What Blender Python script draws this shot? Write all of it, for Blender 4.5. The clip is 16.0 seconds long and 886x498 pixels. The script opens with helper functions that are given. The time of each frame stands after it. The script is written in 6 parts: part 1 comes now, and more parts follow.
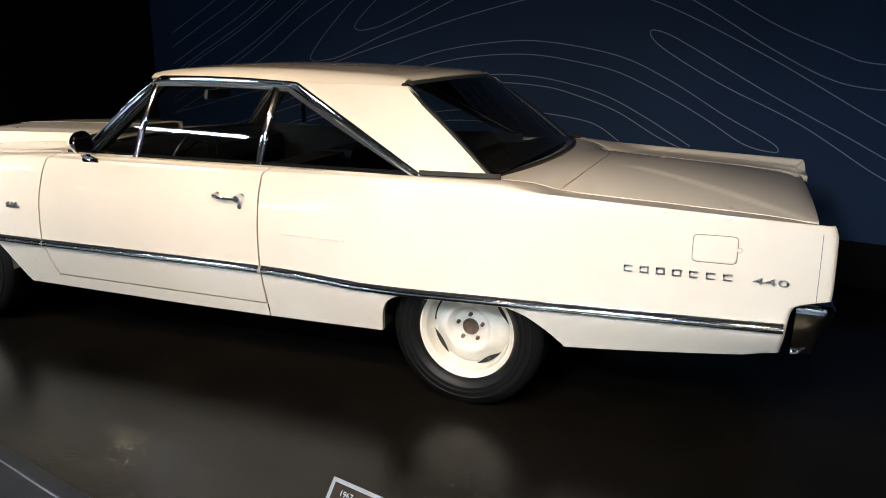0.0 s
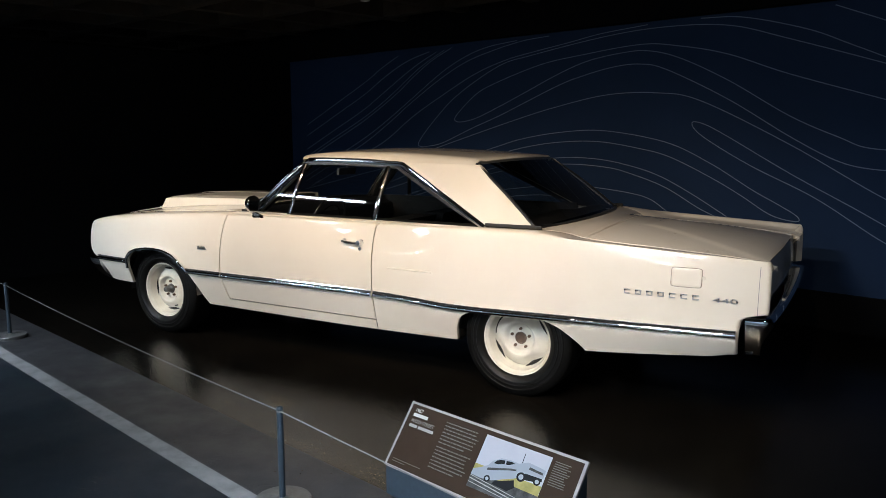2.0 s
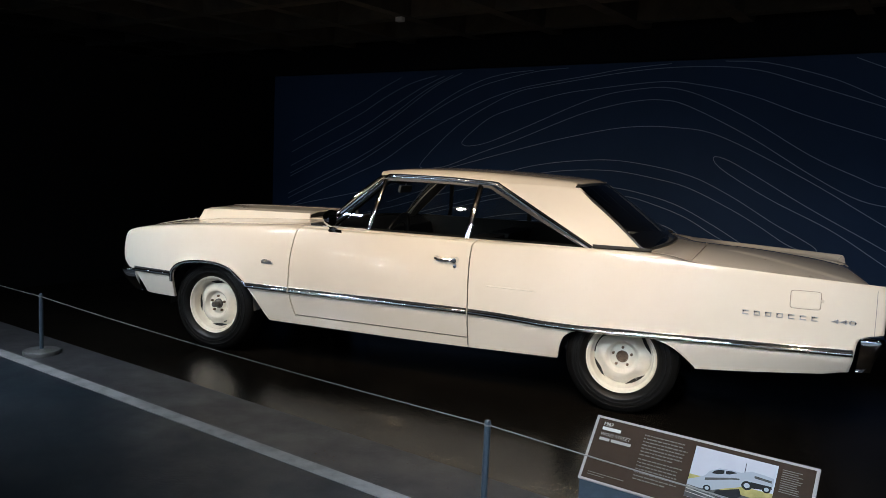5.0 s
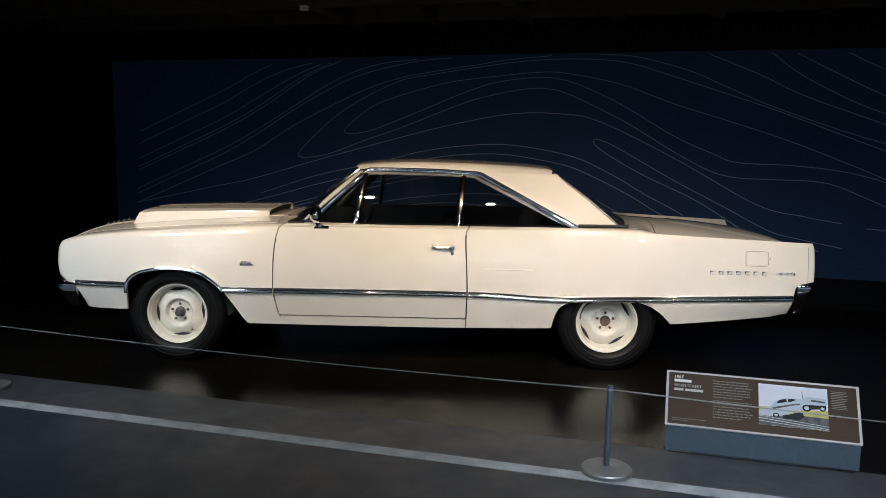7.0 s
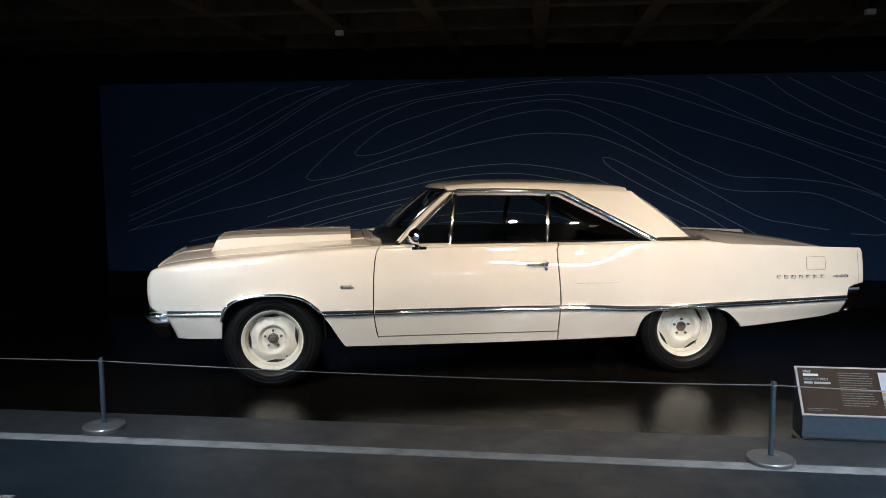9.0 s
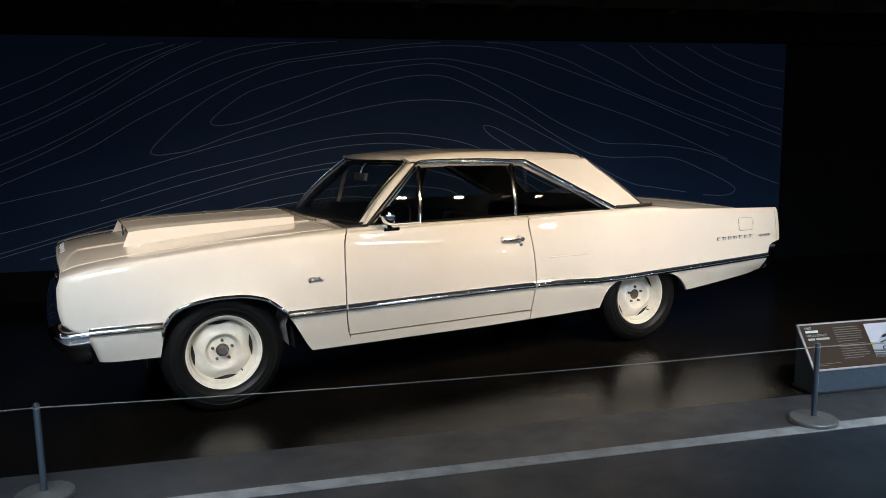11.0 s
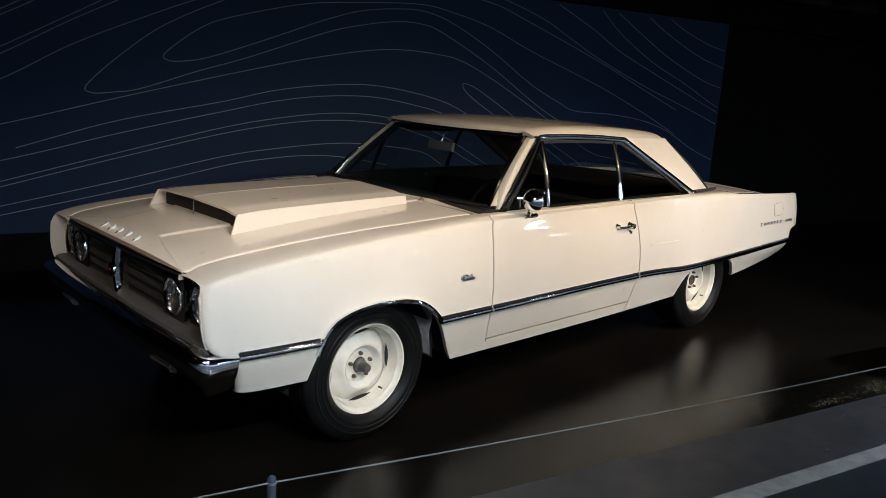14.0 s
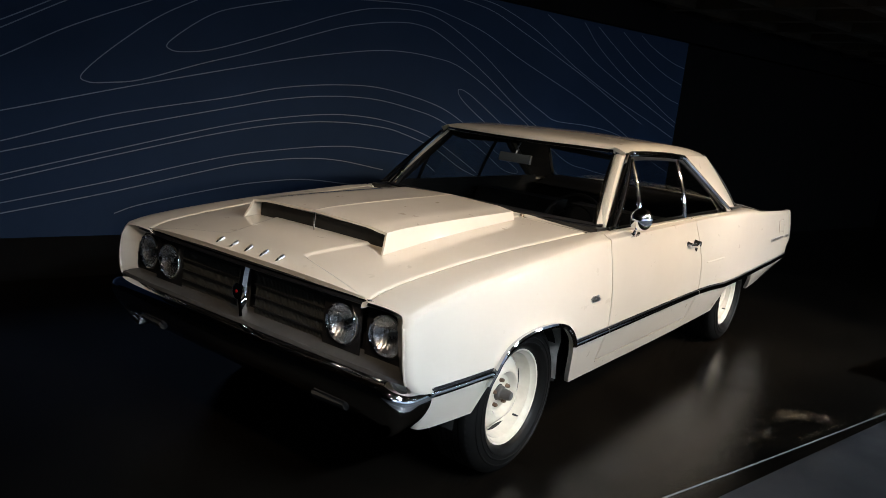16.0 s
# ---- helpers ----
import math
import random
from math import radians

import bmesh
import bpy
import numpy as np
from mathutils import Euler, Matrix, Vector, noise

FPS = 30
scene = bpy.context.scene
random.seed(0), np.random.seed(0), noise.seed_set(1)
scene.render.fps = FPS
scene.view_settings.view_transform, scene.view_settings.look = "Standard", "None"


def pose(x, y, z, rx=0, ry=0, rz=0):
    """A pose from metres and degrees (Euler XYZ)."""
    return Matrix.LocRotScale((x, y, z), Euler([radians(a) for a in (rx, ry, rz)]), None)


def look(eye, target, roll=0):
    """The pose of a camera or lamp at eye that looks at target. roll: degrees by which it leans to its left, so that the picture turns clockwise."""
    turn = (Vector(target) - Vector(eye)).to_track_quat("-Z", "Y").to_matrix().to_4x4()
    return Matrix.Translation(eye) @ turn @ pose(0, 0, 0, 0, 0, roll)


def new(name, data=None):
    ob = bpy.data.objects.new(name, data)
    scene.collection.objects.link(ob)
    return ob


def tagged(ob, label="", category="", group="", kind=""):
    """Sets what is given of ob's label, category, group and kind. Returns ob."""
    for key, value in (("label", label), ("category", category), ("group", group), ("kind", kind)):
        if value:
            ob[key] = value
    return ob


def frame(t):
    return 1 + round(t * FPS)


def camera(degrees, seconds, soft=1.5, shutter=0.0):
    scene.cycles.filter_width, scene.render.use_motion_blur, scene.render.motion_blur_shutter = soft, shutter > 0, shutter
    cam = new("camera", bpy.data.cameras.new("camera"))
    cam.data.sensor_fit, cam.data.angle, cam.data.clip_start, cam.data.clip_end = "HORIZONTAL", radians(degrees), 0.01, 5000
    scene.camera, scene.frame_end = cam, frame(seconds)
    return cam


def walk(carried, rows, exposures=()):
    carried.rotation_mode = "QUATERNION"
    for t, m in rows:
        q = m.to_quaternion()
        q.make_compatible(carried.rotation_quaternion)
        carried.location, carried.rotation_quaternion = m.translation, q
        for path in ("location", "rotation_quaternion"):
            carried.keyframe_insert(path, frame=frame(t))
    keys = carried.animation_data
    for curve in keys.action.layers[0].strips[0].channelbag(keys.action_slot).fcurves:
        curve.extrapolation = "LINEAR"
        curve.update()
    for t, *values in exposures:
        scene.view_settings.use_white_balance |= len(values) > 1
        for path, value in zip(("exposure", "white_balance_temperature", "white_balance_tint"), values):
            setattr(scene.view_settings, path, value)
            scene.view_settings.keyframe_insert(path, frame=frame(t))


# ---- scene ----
import collections

# ---------------------------------------------------------------- camera
EXPOSURES = [(0, 0.60), (0.5, 0.45), (1.5, 0.28), (3.5, 0.13), (7, 0.10), (9.2, 0.18), (12, 0.21), (14, 0.23), (15, 0.32), (16, 0.54)]
cam = camera(60.6, 16.0, soft=0.7)
PATH = [
    (0, (2.488, -3.678, 1.49), (1.786, -1.875, 0.98), 0.1),
    (0.5, (2.697, -4.026, 1.52), (1.878, -2.247, 1.115), -1.0),
    (1, (2.919, -4.298, 1.531), (2.014, -2.551, 1.169), -2.6),
    (1.5, (3.154, -4.539, 1.521), (2.221, -2.799, 1.205), -1.1),
    (2, (3.224, -4.767, 1.52), (2.249, -3.047, 1.221), -0.1),
    (2.5, (3.277, -4.843, 1.527), (2.382, -3.079, 1.23), -0.2),
    (3, (3.256, -4.862, 1.53), (2.463, -3.049, 1.236), 0.0),
    (3.5, (3.127, -4.912, 1.5), (2.405, -3.061, 1.272), 0.9),
    (4, (2.778, -5.031, 1.505), (2.044, -3.183, 1.293), 1.9),
    (4.2, (2.629, -5.093, 1.492), (1.855, -3.26, 1.285), 2.2),
    (6.3, (1.046, -5.759, 1.439), (0.784, -3.796, 1.161), 2.5),
    (6.5, (0.883, -5.787, 1.473), (0.721, -3.814, 1.191), 2.1),
    (7, (0.475, -5.945, 1.5), (0.429, -3.963, 1.238), 0.9),
    (7.5, (0.167, -6.058, 1.481), (0.187, -4.072, 1.245), -0.4),
    (8, (-0.227, -6.041, 1.487), (-0.077, -4.059, 1.265), -0.2),
    (8.5, (-0.645, -6.108, 1.497), (-0.432, -4.129, 1.294), -0.1),
    (9, (-0.961, -6.05, 1.511), (-0.712, -4.077, 1.299), -0.2),
    (9.2, (-1.108, -5.97, 1.485), (-0.773, -4.01, 1.269), -0.2),
    (11.3, (-2.431, -4.886, 1.503), (-1.523, -3.129, 1.206), -0.8),
    (11.5, (-2.568, -4.788, 1.486), (-1.66, -3.032, 1.187), -0.5),
    (12, (-2.876, -4.501, 1.484), (-1.862, -2.804, 1.183), -1.1),
    (12.5, (-3.146, -4.237, 1.505), (-1.985, -2.64, 1.186), -0.6),
    (13, (-3.308, -3.95, 1.508), (-2.18, -2.341, 1.135), -0.9),
    (13.5, (-3.368, -3.648, 1.566), (-2.129, -2.123, 1.191), -0.2),
    (14, (-3.495, -3.332, 1.596), (-2.135, -1.927, 1.174), 3.5),
    (14.5, (-3.633, -3.052, 1.59), (-2.286, -1.636, 1.166), 4.9),
    (15, (-3.788, -2.777, 1.591), (-2.331, -1.47, 1.181), 5.9),
    (15.5, (-4.048, -2.532, 1.591), (-2.508, -1.318, 1.195), 5.9),
    (16, (-4.16, -2.306, 1.553), (-2.569, -1.161, 1.157), 6.3),
]
walk(cam, [(t, look(eye, target, roll)) for t, eye, target, roll in PATH], EXPOSURES)

# ---------------------------------------------------------------- world, light
world = bpy.data.worlds.new("world")
scene.world = world
world.use_nodes = True
world.node_tree.nodes["Background"].inputs[0].default_value = (0.012, 0.014, 0.018, 1)
world.node_tree.nodes["Background"].inputs[1].default_value = 0.03

# the gallery's grid: u runs along the mural wall, v out from it into the room
WALL = Vector((5.339, 1.158, 0.0))
ALONG = Vector((-0.9702, 0.2422, 0.0))
OUT = Vector((-0.2422, -0.9702, 0.0))


def room(u, v, z):
    """A place from the gallery's own grid."""
    p = WALL + ALONG * u + OUT * v
    return Vector((p.x, p.y, z))


# ---------------------------------------------------------------- materials
def material(name, colour=(0.5, 0.5, 0.5), rough=0.5, metal=0.0, coat=0.0, spec=0.5):
    m = bpy.data.materials.new(name)
    m.use_nodes = True
    b = m.node_tree.nodes["Principled BSDF"]
    b.inputs["Base Color"].default_value = (*colour, 1)
    b.inputs["Roughness"].default_value = rough
    b.inputs["Metallic"].default_value = metal
    b.inputs["Coat Weight"].default_value = coat
    b.inputs["Coat Roughness"].default_value = 0.018
    b.inputs["Specular IOR Level"].default_value = spec
    return m


def node(m, kind, **values):
    n = m.node_tree.nodes.new(kind)
    for key, value in values.items():
        n.inputs[key].default_value = value
    return n


def wire(m, a, b):
    m.node_tree.links.new(a, b)


def noise_of(m, scale, detail=4.0, rough=0.6, coords="Object"):
    c = m.node_tree.nodes.new("ShaderNodeTexCoord")
    n = node(m, "ShaderNodeTexNoise", Scale=scale, Detail=detail, Roughness=rough)
    wire(m, c.outputs[coords], n.inputs["Vector"])
    return n.outputs["Fac"]


def ramp(m, fac, stops):
    r = m.node_tree.nodes.new("ShaderNodeValToRGB")
    for k, (at, colour) in enumerate(stops):
        e = r.color_ramp.elements[k] if k < 2 else r.color_ramp.elements.new(at)
        e.position, e.color = at, (*colour, 1)
    wire(m, fac, r.inputs[0])
    return r.outputs["Color"]


def vary(m, scale, stops, target="Base Color", detail=4.0):
    wire(m, ramp(m, noise_of(m, scale, detail), stops), m.node_tree.nodes["Principled BSDF"].inputs[target])
    return m


def bump(m, scale, strength, distance=0.01, detail=4.0):
    b = node(m, "ShaderNodeBump", Strength=strength, Distance=distance)
    wire(m, noise_of(m, scale, detail), b.inputs["Height"])
    wire(m, b.outputs["Normal"], m.node_tree.nodes["Principled BSDF"].inputs["Normal"])
    return m


def grey(a):
    return (a, a, a)


PAINT = vary(material("cream_paint", (0.70, 0.60, 0.45), 0.32, 0.0, 1.0, 0.12), 3.0, [(0.3, (0.68, 0.61, 0.515)), (0.7, (0.71, 0.64, 0.545))])
vary(PAINT, 14.0, [(0.3, grey(0.27)), (0.75, grey(0.36))], "Roughness")
WHEEL_PAINT = bump(vary(material("wheel_paint", (0.72, 0.64, 0.48), 0.4, 0.0, 0.9, 0.15), 18.0, [(0.3, (0.62, 0.57, 0.48)), (0.7, (0.72, 0.67, 0.57))]), 60, 0.05, 0.001)
CHROME = vary(material("chrome", (0.78, 0.79, 0.81), 0.05, 1.0), 30.0, [(0.3, grey(0.02)), (0.8, grey(0.05))], "Roughness")
STAINLESS = vary(material("polished_stainless", (0.80, 0.81, 0.83), 0.08, 1.0), 40.0, [(0.3, grey(0.05)), (0.8, grey(0.10))], "Roughness")
SATIN = vary(material("satin_stainless", (0.84, 0.85, 0.87), 0.2, 1.0), 40.0, [(0.3, grey(0.15)), (0.8, grey(0.26))], "Roughness")
DULL_CHROME = vary(material("worn_bright_metal", (0.45, 0.46, 0.48), 0.3, 1.0), 40.0, [(0.3, grey(0.22)), (0.8, grey(0.4))], "Roughness")
BLACK_TRIM = vary(material("black_trim", (0.012, 0.012, 0.013), 0.35), 25.0, [(0.3, (0.009, 0.009, 0.010)), (0.7, (0.017, 0.017, 0.018))])
DARK = vary(material("underbody_and_shade_black", (0.01, 0.01, 0.01), 0.8), 12.0, [(0.3, (0.006, 0.006, 0.006)), (0.7, (0.016, 0.015, 0.014))])
RUBBER = bump(vary(material("tyre_rubber", (0.005, 0.0048, 0.0045), 0.45, spec=0.18), 22.0, [(0.3, (0.0034, 0.0033, 0.0032)), (0.7, (0.0062, 0.0060, 0.0057))]), 90, 0.15, 0.002)
GRILLE = vary(material("grille_metal", (0.06, 0.06, 0.057), 0.4, 0.3), 40.0, [(0.3, grey(0.28)), (0.8, grey(0.45))], "Roughness")
VINYL = bump(vary(material("black_vinyl", (0.007, 0.0065, 0.0065), 0.55, spec=0.3), 20.0, [(0.3, (0.005, 0.0045, 0.0045)), (0.7, (0.010, 0.009, 0.0085))]), 160, 0.15, 0.001)
RUST_AND_SHADE = vary(material("iron_and_gap_shade", (0.14, 0.09, 0.06), 0.5, 0.5), 50.0, [(0.3, (0.085, 0.055, 0.038)), (0.7, (0.20, 0.135, 0.09))])
ARGENT = vary(material("argent_grey_paint", (0.08, 0.077, 0.073), 0.42, 0.2), 25.0, [(0.3, (0.068, 0.065, 0.062)), (0.7, (0.092, 0.088, 0.083))])
ARGENT_PALE = material("pale_grey_plastic", (0.16, 0.16, 0.16), 0.45)
REFLECTOR = bump(material("lamp_reflector", (0.90, 0.91, 0.92), 0.25, 1.0), 160, 0.06, 0.001)
PRIMER = vary(material("inner_panel_paint", (0.30, 0.29, 0.27), 0.7), 9.0, [(0.35, (0.16, 0.15, 0.14)), (0.65, (0.42, 0.40, 0.37))])
BRIGHT = vary(material("pale_bright_metal", (0.85, 0.86, 0.87), 0.3, 1.0), 60.0, [(0.3, grey(0.24)), (0.8, grey(0.38))], "Roughness")
RED = material("red_enamel", (0.16, 0.006, 0.008), 0.2, 0.0, 0.5)
RED_PLASTIC = vary(material("red_plastic", (0.5, 0.02, 0.012), 0.4), 30.0, [(0.3, (0.45, 0.017, 0.010)), (0.7, (0.55, 0.024, 0.014))])
RED_LENS = material("red_lens", (0.22, 0.008, 0.01), 0.15, 0.0, 0.6)
CLEAR_LENS = material("lamp_lens", (0.16, 0.165, 0.17), 0.15, 0.5, 0.6)
MURAL = vary(material("mural_navy", (0.017, 0.037, 0.075), 0.75, spec=0.12), 1.1, [(0.25, (0.0140, 0.0300, 0.068)), (0.75, (0.0185, 0.0380, 0.085))])
bump(MURAL, 120, 0.05, 0.001)
MURAL_LINE = vary(material("mural_line_grey", (0.15, 0.17, 0.19), 0.8, spec=0.15), 6.0, [(0.3, (0.165, 0.195, 0.250)), (0.7, (0.215, 0.250, 0.310))])
BLACK_WALL = bump(vary(material("black_wall_paint", (0.003, 0.003, 0.0034), 0.85, spec=0.1), 4.0, [(0.3, (0.0024, 0.0024, 0.0028)), (0.7, (0.0038, 0.0038, 0.0042))]), 80, 0.1, 0.002)
HALL_WALL = bump(vary(material("blue_grey_wall_paint", (0.40, 0.45, 0.54), 0.8, spec=0.2), 2.0, [(0.3, (0.36, 0.41, 0.50)), (0.7, (0.44, 0.49, 0.58))]), 60, 0.1, 0.002)
CONCRETE = bump(vary(material("coffer_concrete", (0.05, 0.041, 0.031), 0.9, spec=0.2), 5.0, [(0.3, (0.034, 0.028, 0.021)), (0.7, (0.066, 0.054, 0.040))]), 30, 0.3, 0.01)
ROPE = material("grey_elastic_cord", (0.11, 0.11, 0.107), 0.6)
STEEL_BLUE = vary(material("blue_grey_powder_coat", (0.03, 0.044, 0.058), 0.45, spec=0.25), 40.0, [(0.3, (0.026, 0.038, 0.051)), (0.7, (0.033, 0.047, 0.062))])
STEEL_GREY = vary(material("brushed_steel_grey", (0.15, 0.15, 0.15), 0.38, 0.6), 60.0, [(0.3, grey(0.3)), (0.7, grey(0.5))], "Roughness")
PANEL_FRAME = material("panel_edge_grey", (0.24, 0.22, 0.21), 0.6, spec=0.1)
PANEL_PRINT = vary(material("panel_print_brown", (0.035, 0.028, 0.024), 0.65, spec=0.05), 3.0, [(0.3, (0.0240, 0.0152, 0.0104)), (0.7, (0.0315, 0.0200, 0.0138))])
PRINT_WHITE = material("print_white", (0.40, 0.39, 0.375), 0.65, spec=0.04)
PRINT_TEXT = material("print_text_grey", (0.088, 0.082, 0.074), 0.65, spec=0.04)
PRINT_GREY = material("print_grey", (0.23, 0.222, 0.21), 0.65, spec=0.04)
PHOTO_SKY = vary(material("photo_sky", (0.30, 0.30, 0.33), 0.65, spec=0.04), 8.0, [(0.3, (0.27, 0.27, 0.30)), (0.7, (0.31, 0.305, 0.33))])
PHOTO_FIELD = vary(material("photo_field", (0.24, 0.20, 0.07), 0.65, spec=0.04), 30.0, [(0.3, (0.17, 0.15, 0.05)), (0.7, (0.27, 0.23, 0.085))])
PHOTO_ROAD = vary(material("photo_road", (0.05, 0.047, 0.044), 0.65, spec=0.04), 30.0, [(0.3, grey(0.03)), (0.7, grey(0.07))])
PHOTO_CAR = material("photo_car_silver", (0.20, 0.215, 0.24), 0.65, spec=0.04)
PHOTO_DARK = material("photo_dark", (0.012, 0.012, 0.014), 0.65, spec=0.04)


def grit(m, base_strength, patch, strength, fine=75.0):
    """Soft waves, fine pits, and patches of rough grit that glint under the lamps."""
    b = node(m, "ShaderNodeBump", Strength=base_strength, Distance=0.004)
    add = m.node_tree.nodes.new("ShaderNodeMath")
    wire(m, noise_of(m, 4.0, 3.0), add.inputs[0])
    wire(m, noise_of(m, 55.0, 6.0, 0.8), add.inputs[1])
    wire(m, add.outputs[0], b.inputs["Height"])
    g = node(m, "ShaderNodeBump", Distance=0.006)
    mask = ramp(m, noise_of(m, 2.1, 4.0, 0.55), [(patch, grey(0.0)), (patch + 0.16, grey(strength))])
    wire(m, mask, g.inputs["Strength"])
    wire(m, noise_of(m, fine, 2.0, 0.6), g.inputs["Height"])
    wire(m, b.outputs["Normal"], g.inputs["Normal"])
    wire(m, g.outputs["Normal"], m.node_tree.nodes["Principled BSDF"].inputs["Normal"])
    return m


def floor_gloss():
    """Black sealed concrete: patchy gloss, fine pits and a brown cast."""
    m = material("black_sealed_concrete", (0.008, 0.007, 0.0065), 0.2, spec=0.27)
    vary(m, 0.9, [(0.3, (0.0020, 0.0017, 0.0015)), (0.75, (0.0085, 0.0068, 0.0050))], detail=8.0)
    vary(m, 1.6, [(0.3, grey(0.07)), (0.72, grey(0.22))], "Roughness", 9.0)
    return grit(m, 0.22, 0.50, 0.3)


FLOOR_BLACK = floor_gloss()
FLOOR_BAND = vary(material("grey_band_paint", (0.03, 0.03, 0.031), 0.5), 1.4, [(0.3, (0.0215, 0.0215, 0.0240)), (0.72, (0.0305, 0.0305, 0.0335))], detail=9.0)
vary(FLOOR_BAND, 3.5, [(0.3, grey(0.34)), (0.72, grey(0.6))], "Roughness", 6.0)
grit(FLOOR_BAND, 0.2, 0.54, 0.7)
FLOOR_GREY = vary(material("blue_grey_floor_paint", (0.013, 0.016, 0.02), 0.5), 1.4, [(0.3, (0.0068, 0.0108, 0.0158)), (0.72, (0.0118, 0.0175, 0.0245))], detail=9.0)
vary(FLOOR_GREY, 3.5, [(0.3, grey(0.34)), (0.72, grey(0.6))], "Roughness", 6.0)
grit(FLOOR_GREY, 0.2, 0.56, 0.6)
STRIPE = bump(vary(material("worn_white_line", (0.42, 0.42, 0.42), 0.55), 9.0, [(0.30, (0.12, 0.123, 0.126)), (0.55, (0.20, 0.204, 0.208)), (0.8, (0.25, 0.25, 0.25))], detail=8.0), 40, 0.2, 0.003)


def glass(name, tint):
    """Thin window glass: clear with a tint, mirror-like by the Fresnel law."""
    m = bpy.data.materials.new(name)
    m.use_nodes = True
    t = m.node_tree
    t.nodes.remove(t.nodes["Principled BSDF"])
    clear = t.nodes.new("ShaderNodeBsdfTransparent")
    clear.inputs[0].default_value = (*tint, 1)
    shine = t.nodes.new("ShaderNodeBsdfGlossy")
    shine.inputs["Roughness"].default_value = 0.015
    shine.inputs[0].default_value = (0.95, 0.97, 1.0, 1)
    face = t.nodes.new("ShaderNodeLayerWeight")
    face.inputs["Blend"].default_value = 0.5
    power = t.nodes.new("ShaderNodeMath")
    power.operation = "POWER"
    power.inputs[1].default_value = 5.0
    t.links.new(face.outputs["Facing"], power.inputs[0])
    f = t.nodes.new("ShaderNodeMath")
    f.operation = "MULTIPLY_ADD"
    f.inputs[1].default_value, f.inputs[2].default_value = 0.92, 0.075
    t.links.new(power.outputs[0], f.inputs[0])
    mix = t.nodes.new("ShaderNodeMixShader")
    t.links.new(f.outputs[0], mix.inputs[0])
    t.links.new(clear.outputs[0], mix.inputs[1])
    t.links.new(shine.outputs[0], mix.inputs[2])
    t.links.new(mix.outputs[0], t.nodes["Material Output"].inputs[0])
    return m


def lamp_glass():
    """Clear lamp glass with pressed flutes."""
    m = glass("fluted_lamp_glass", (0.93, 0.95, 0.97))
    b = node(m, "ShaderNodeBump", Strength=0.22, Distance=0.004)
    c = m.node_tree.nodes.new("ShaderNodeTexCoord")
    w = node(m, "ShaderNodeTexWave", Scale=26.0, Distortion=1.2, Detail=1.0)
    w.bands_direction = "Y"
    wire(m, c.outputs["Object"], w.inputs["Vector"])
    wire(m, w.outputs["Fac"], b.inputs["Height"])
    for n in m.node_tree.nodes:
        if n.type == "BSDF_GLOSSY":
            wire(m, b.outputs["Normal"], n.inputs["Normal"])
    return m


# Pale metal colour of the chips that stand in for floor glints.
GLINT = material("pale_glint", (0.42, 0.33, 0.22), 0.24, 0.7)
LAMP_GLASS = lamp_glass()
GLASS = glass("window_glass", (0.76, 0.785, 0.78))


def glow(name, colour, strength):
    m = bpy.data.materials.new(name)
    m.use_nodes = True
    b = m.node_tree.nodes["Principled BSDF"]
    b.inputs["Base Color"].default_value = (0.8, 0.8, 0.8, 1)
    b.inputs["Emission Color"].default_value = (*colour, 1)
    b.inputs["Emission Strength"].default_value = strength
    return m


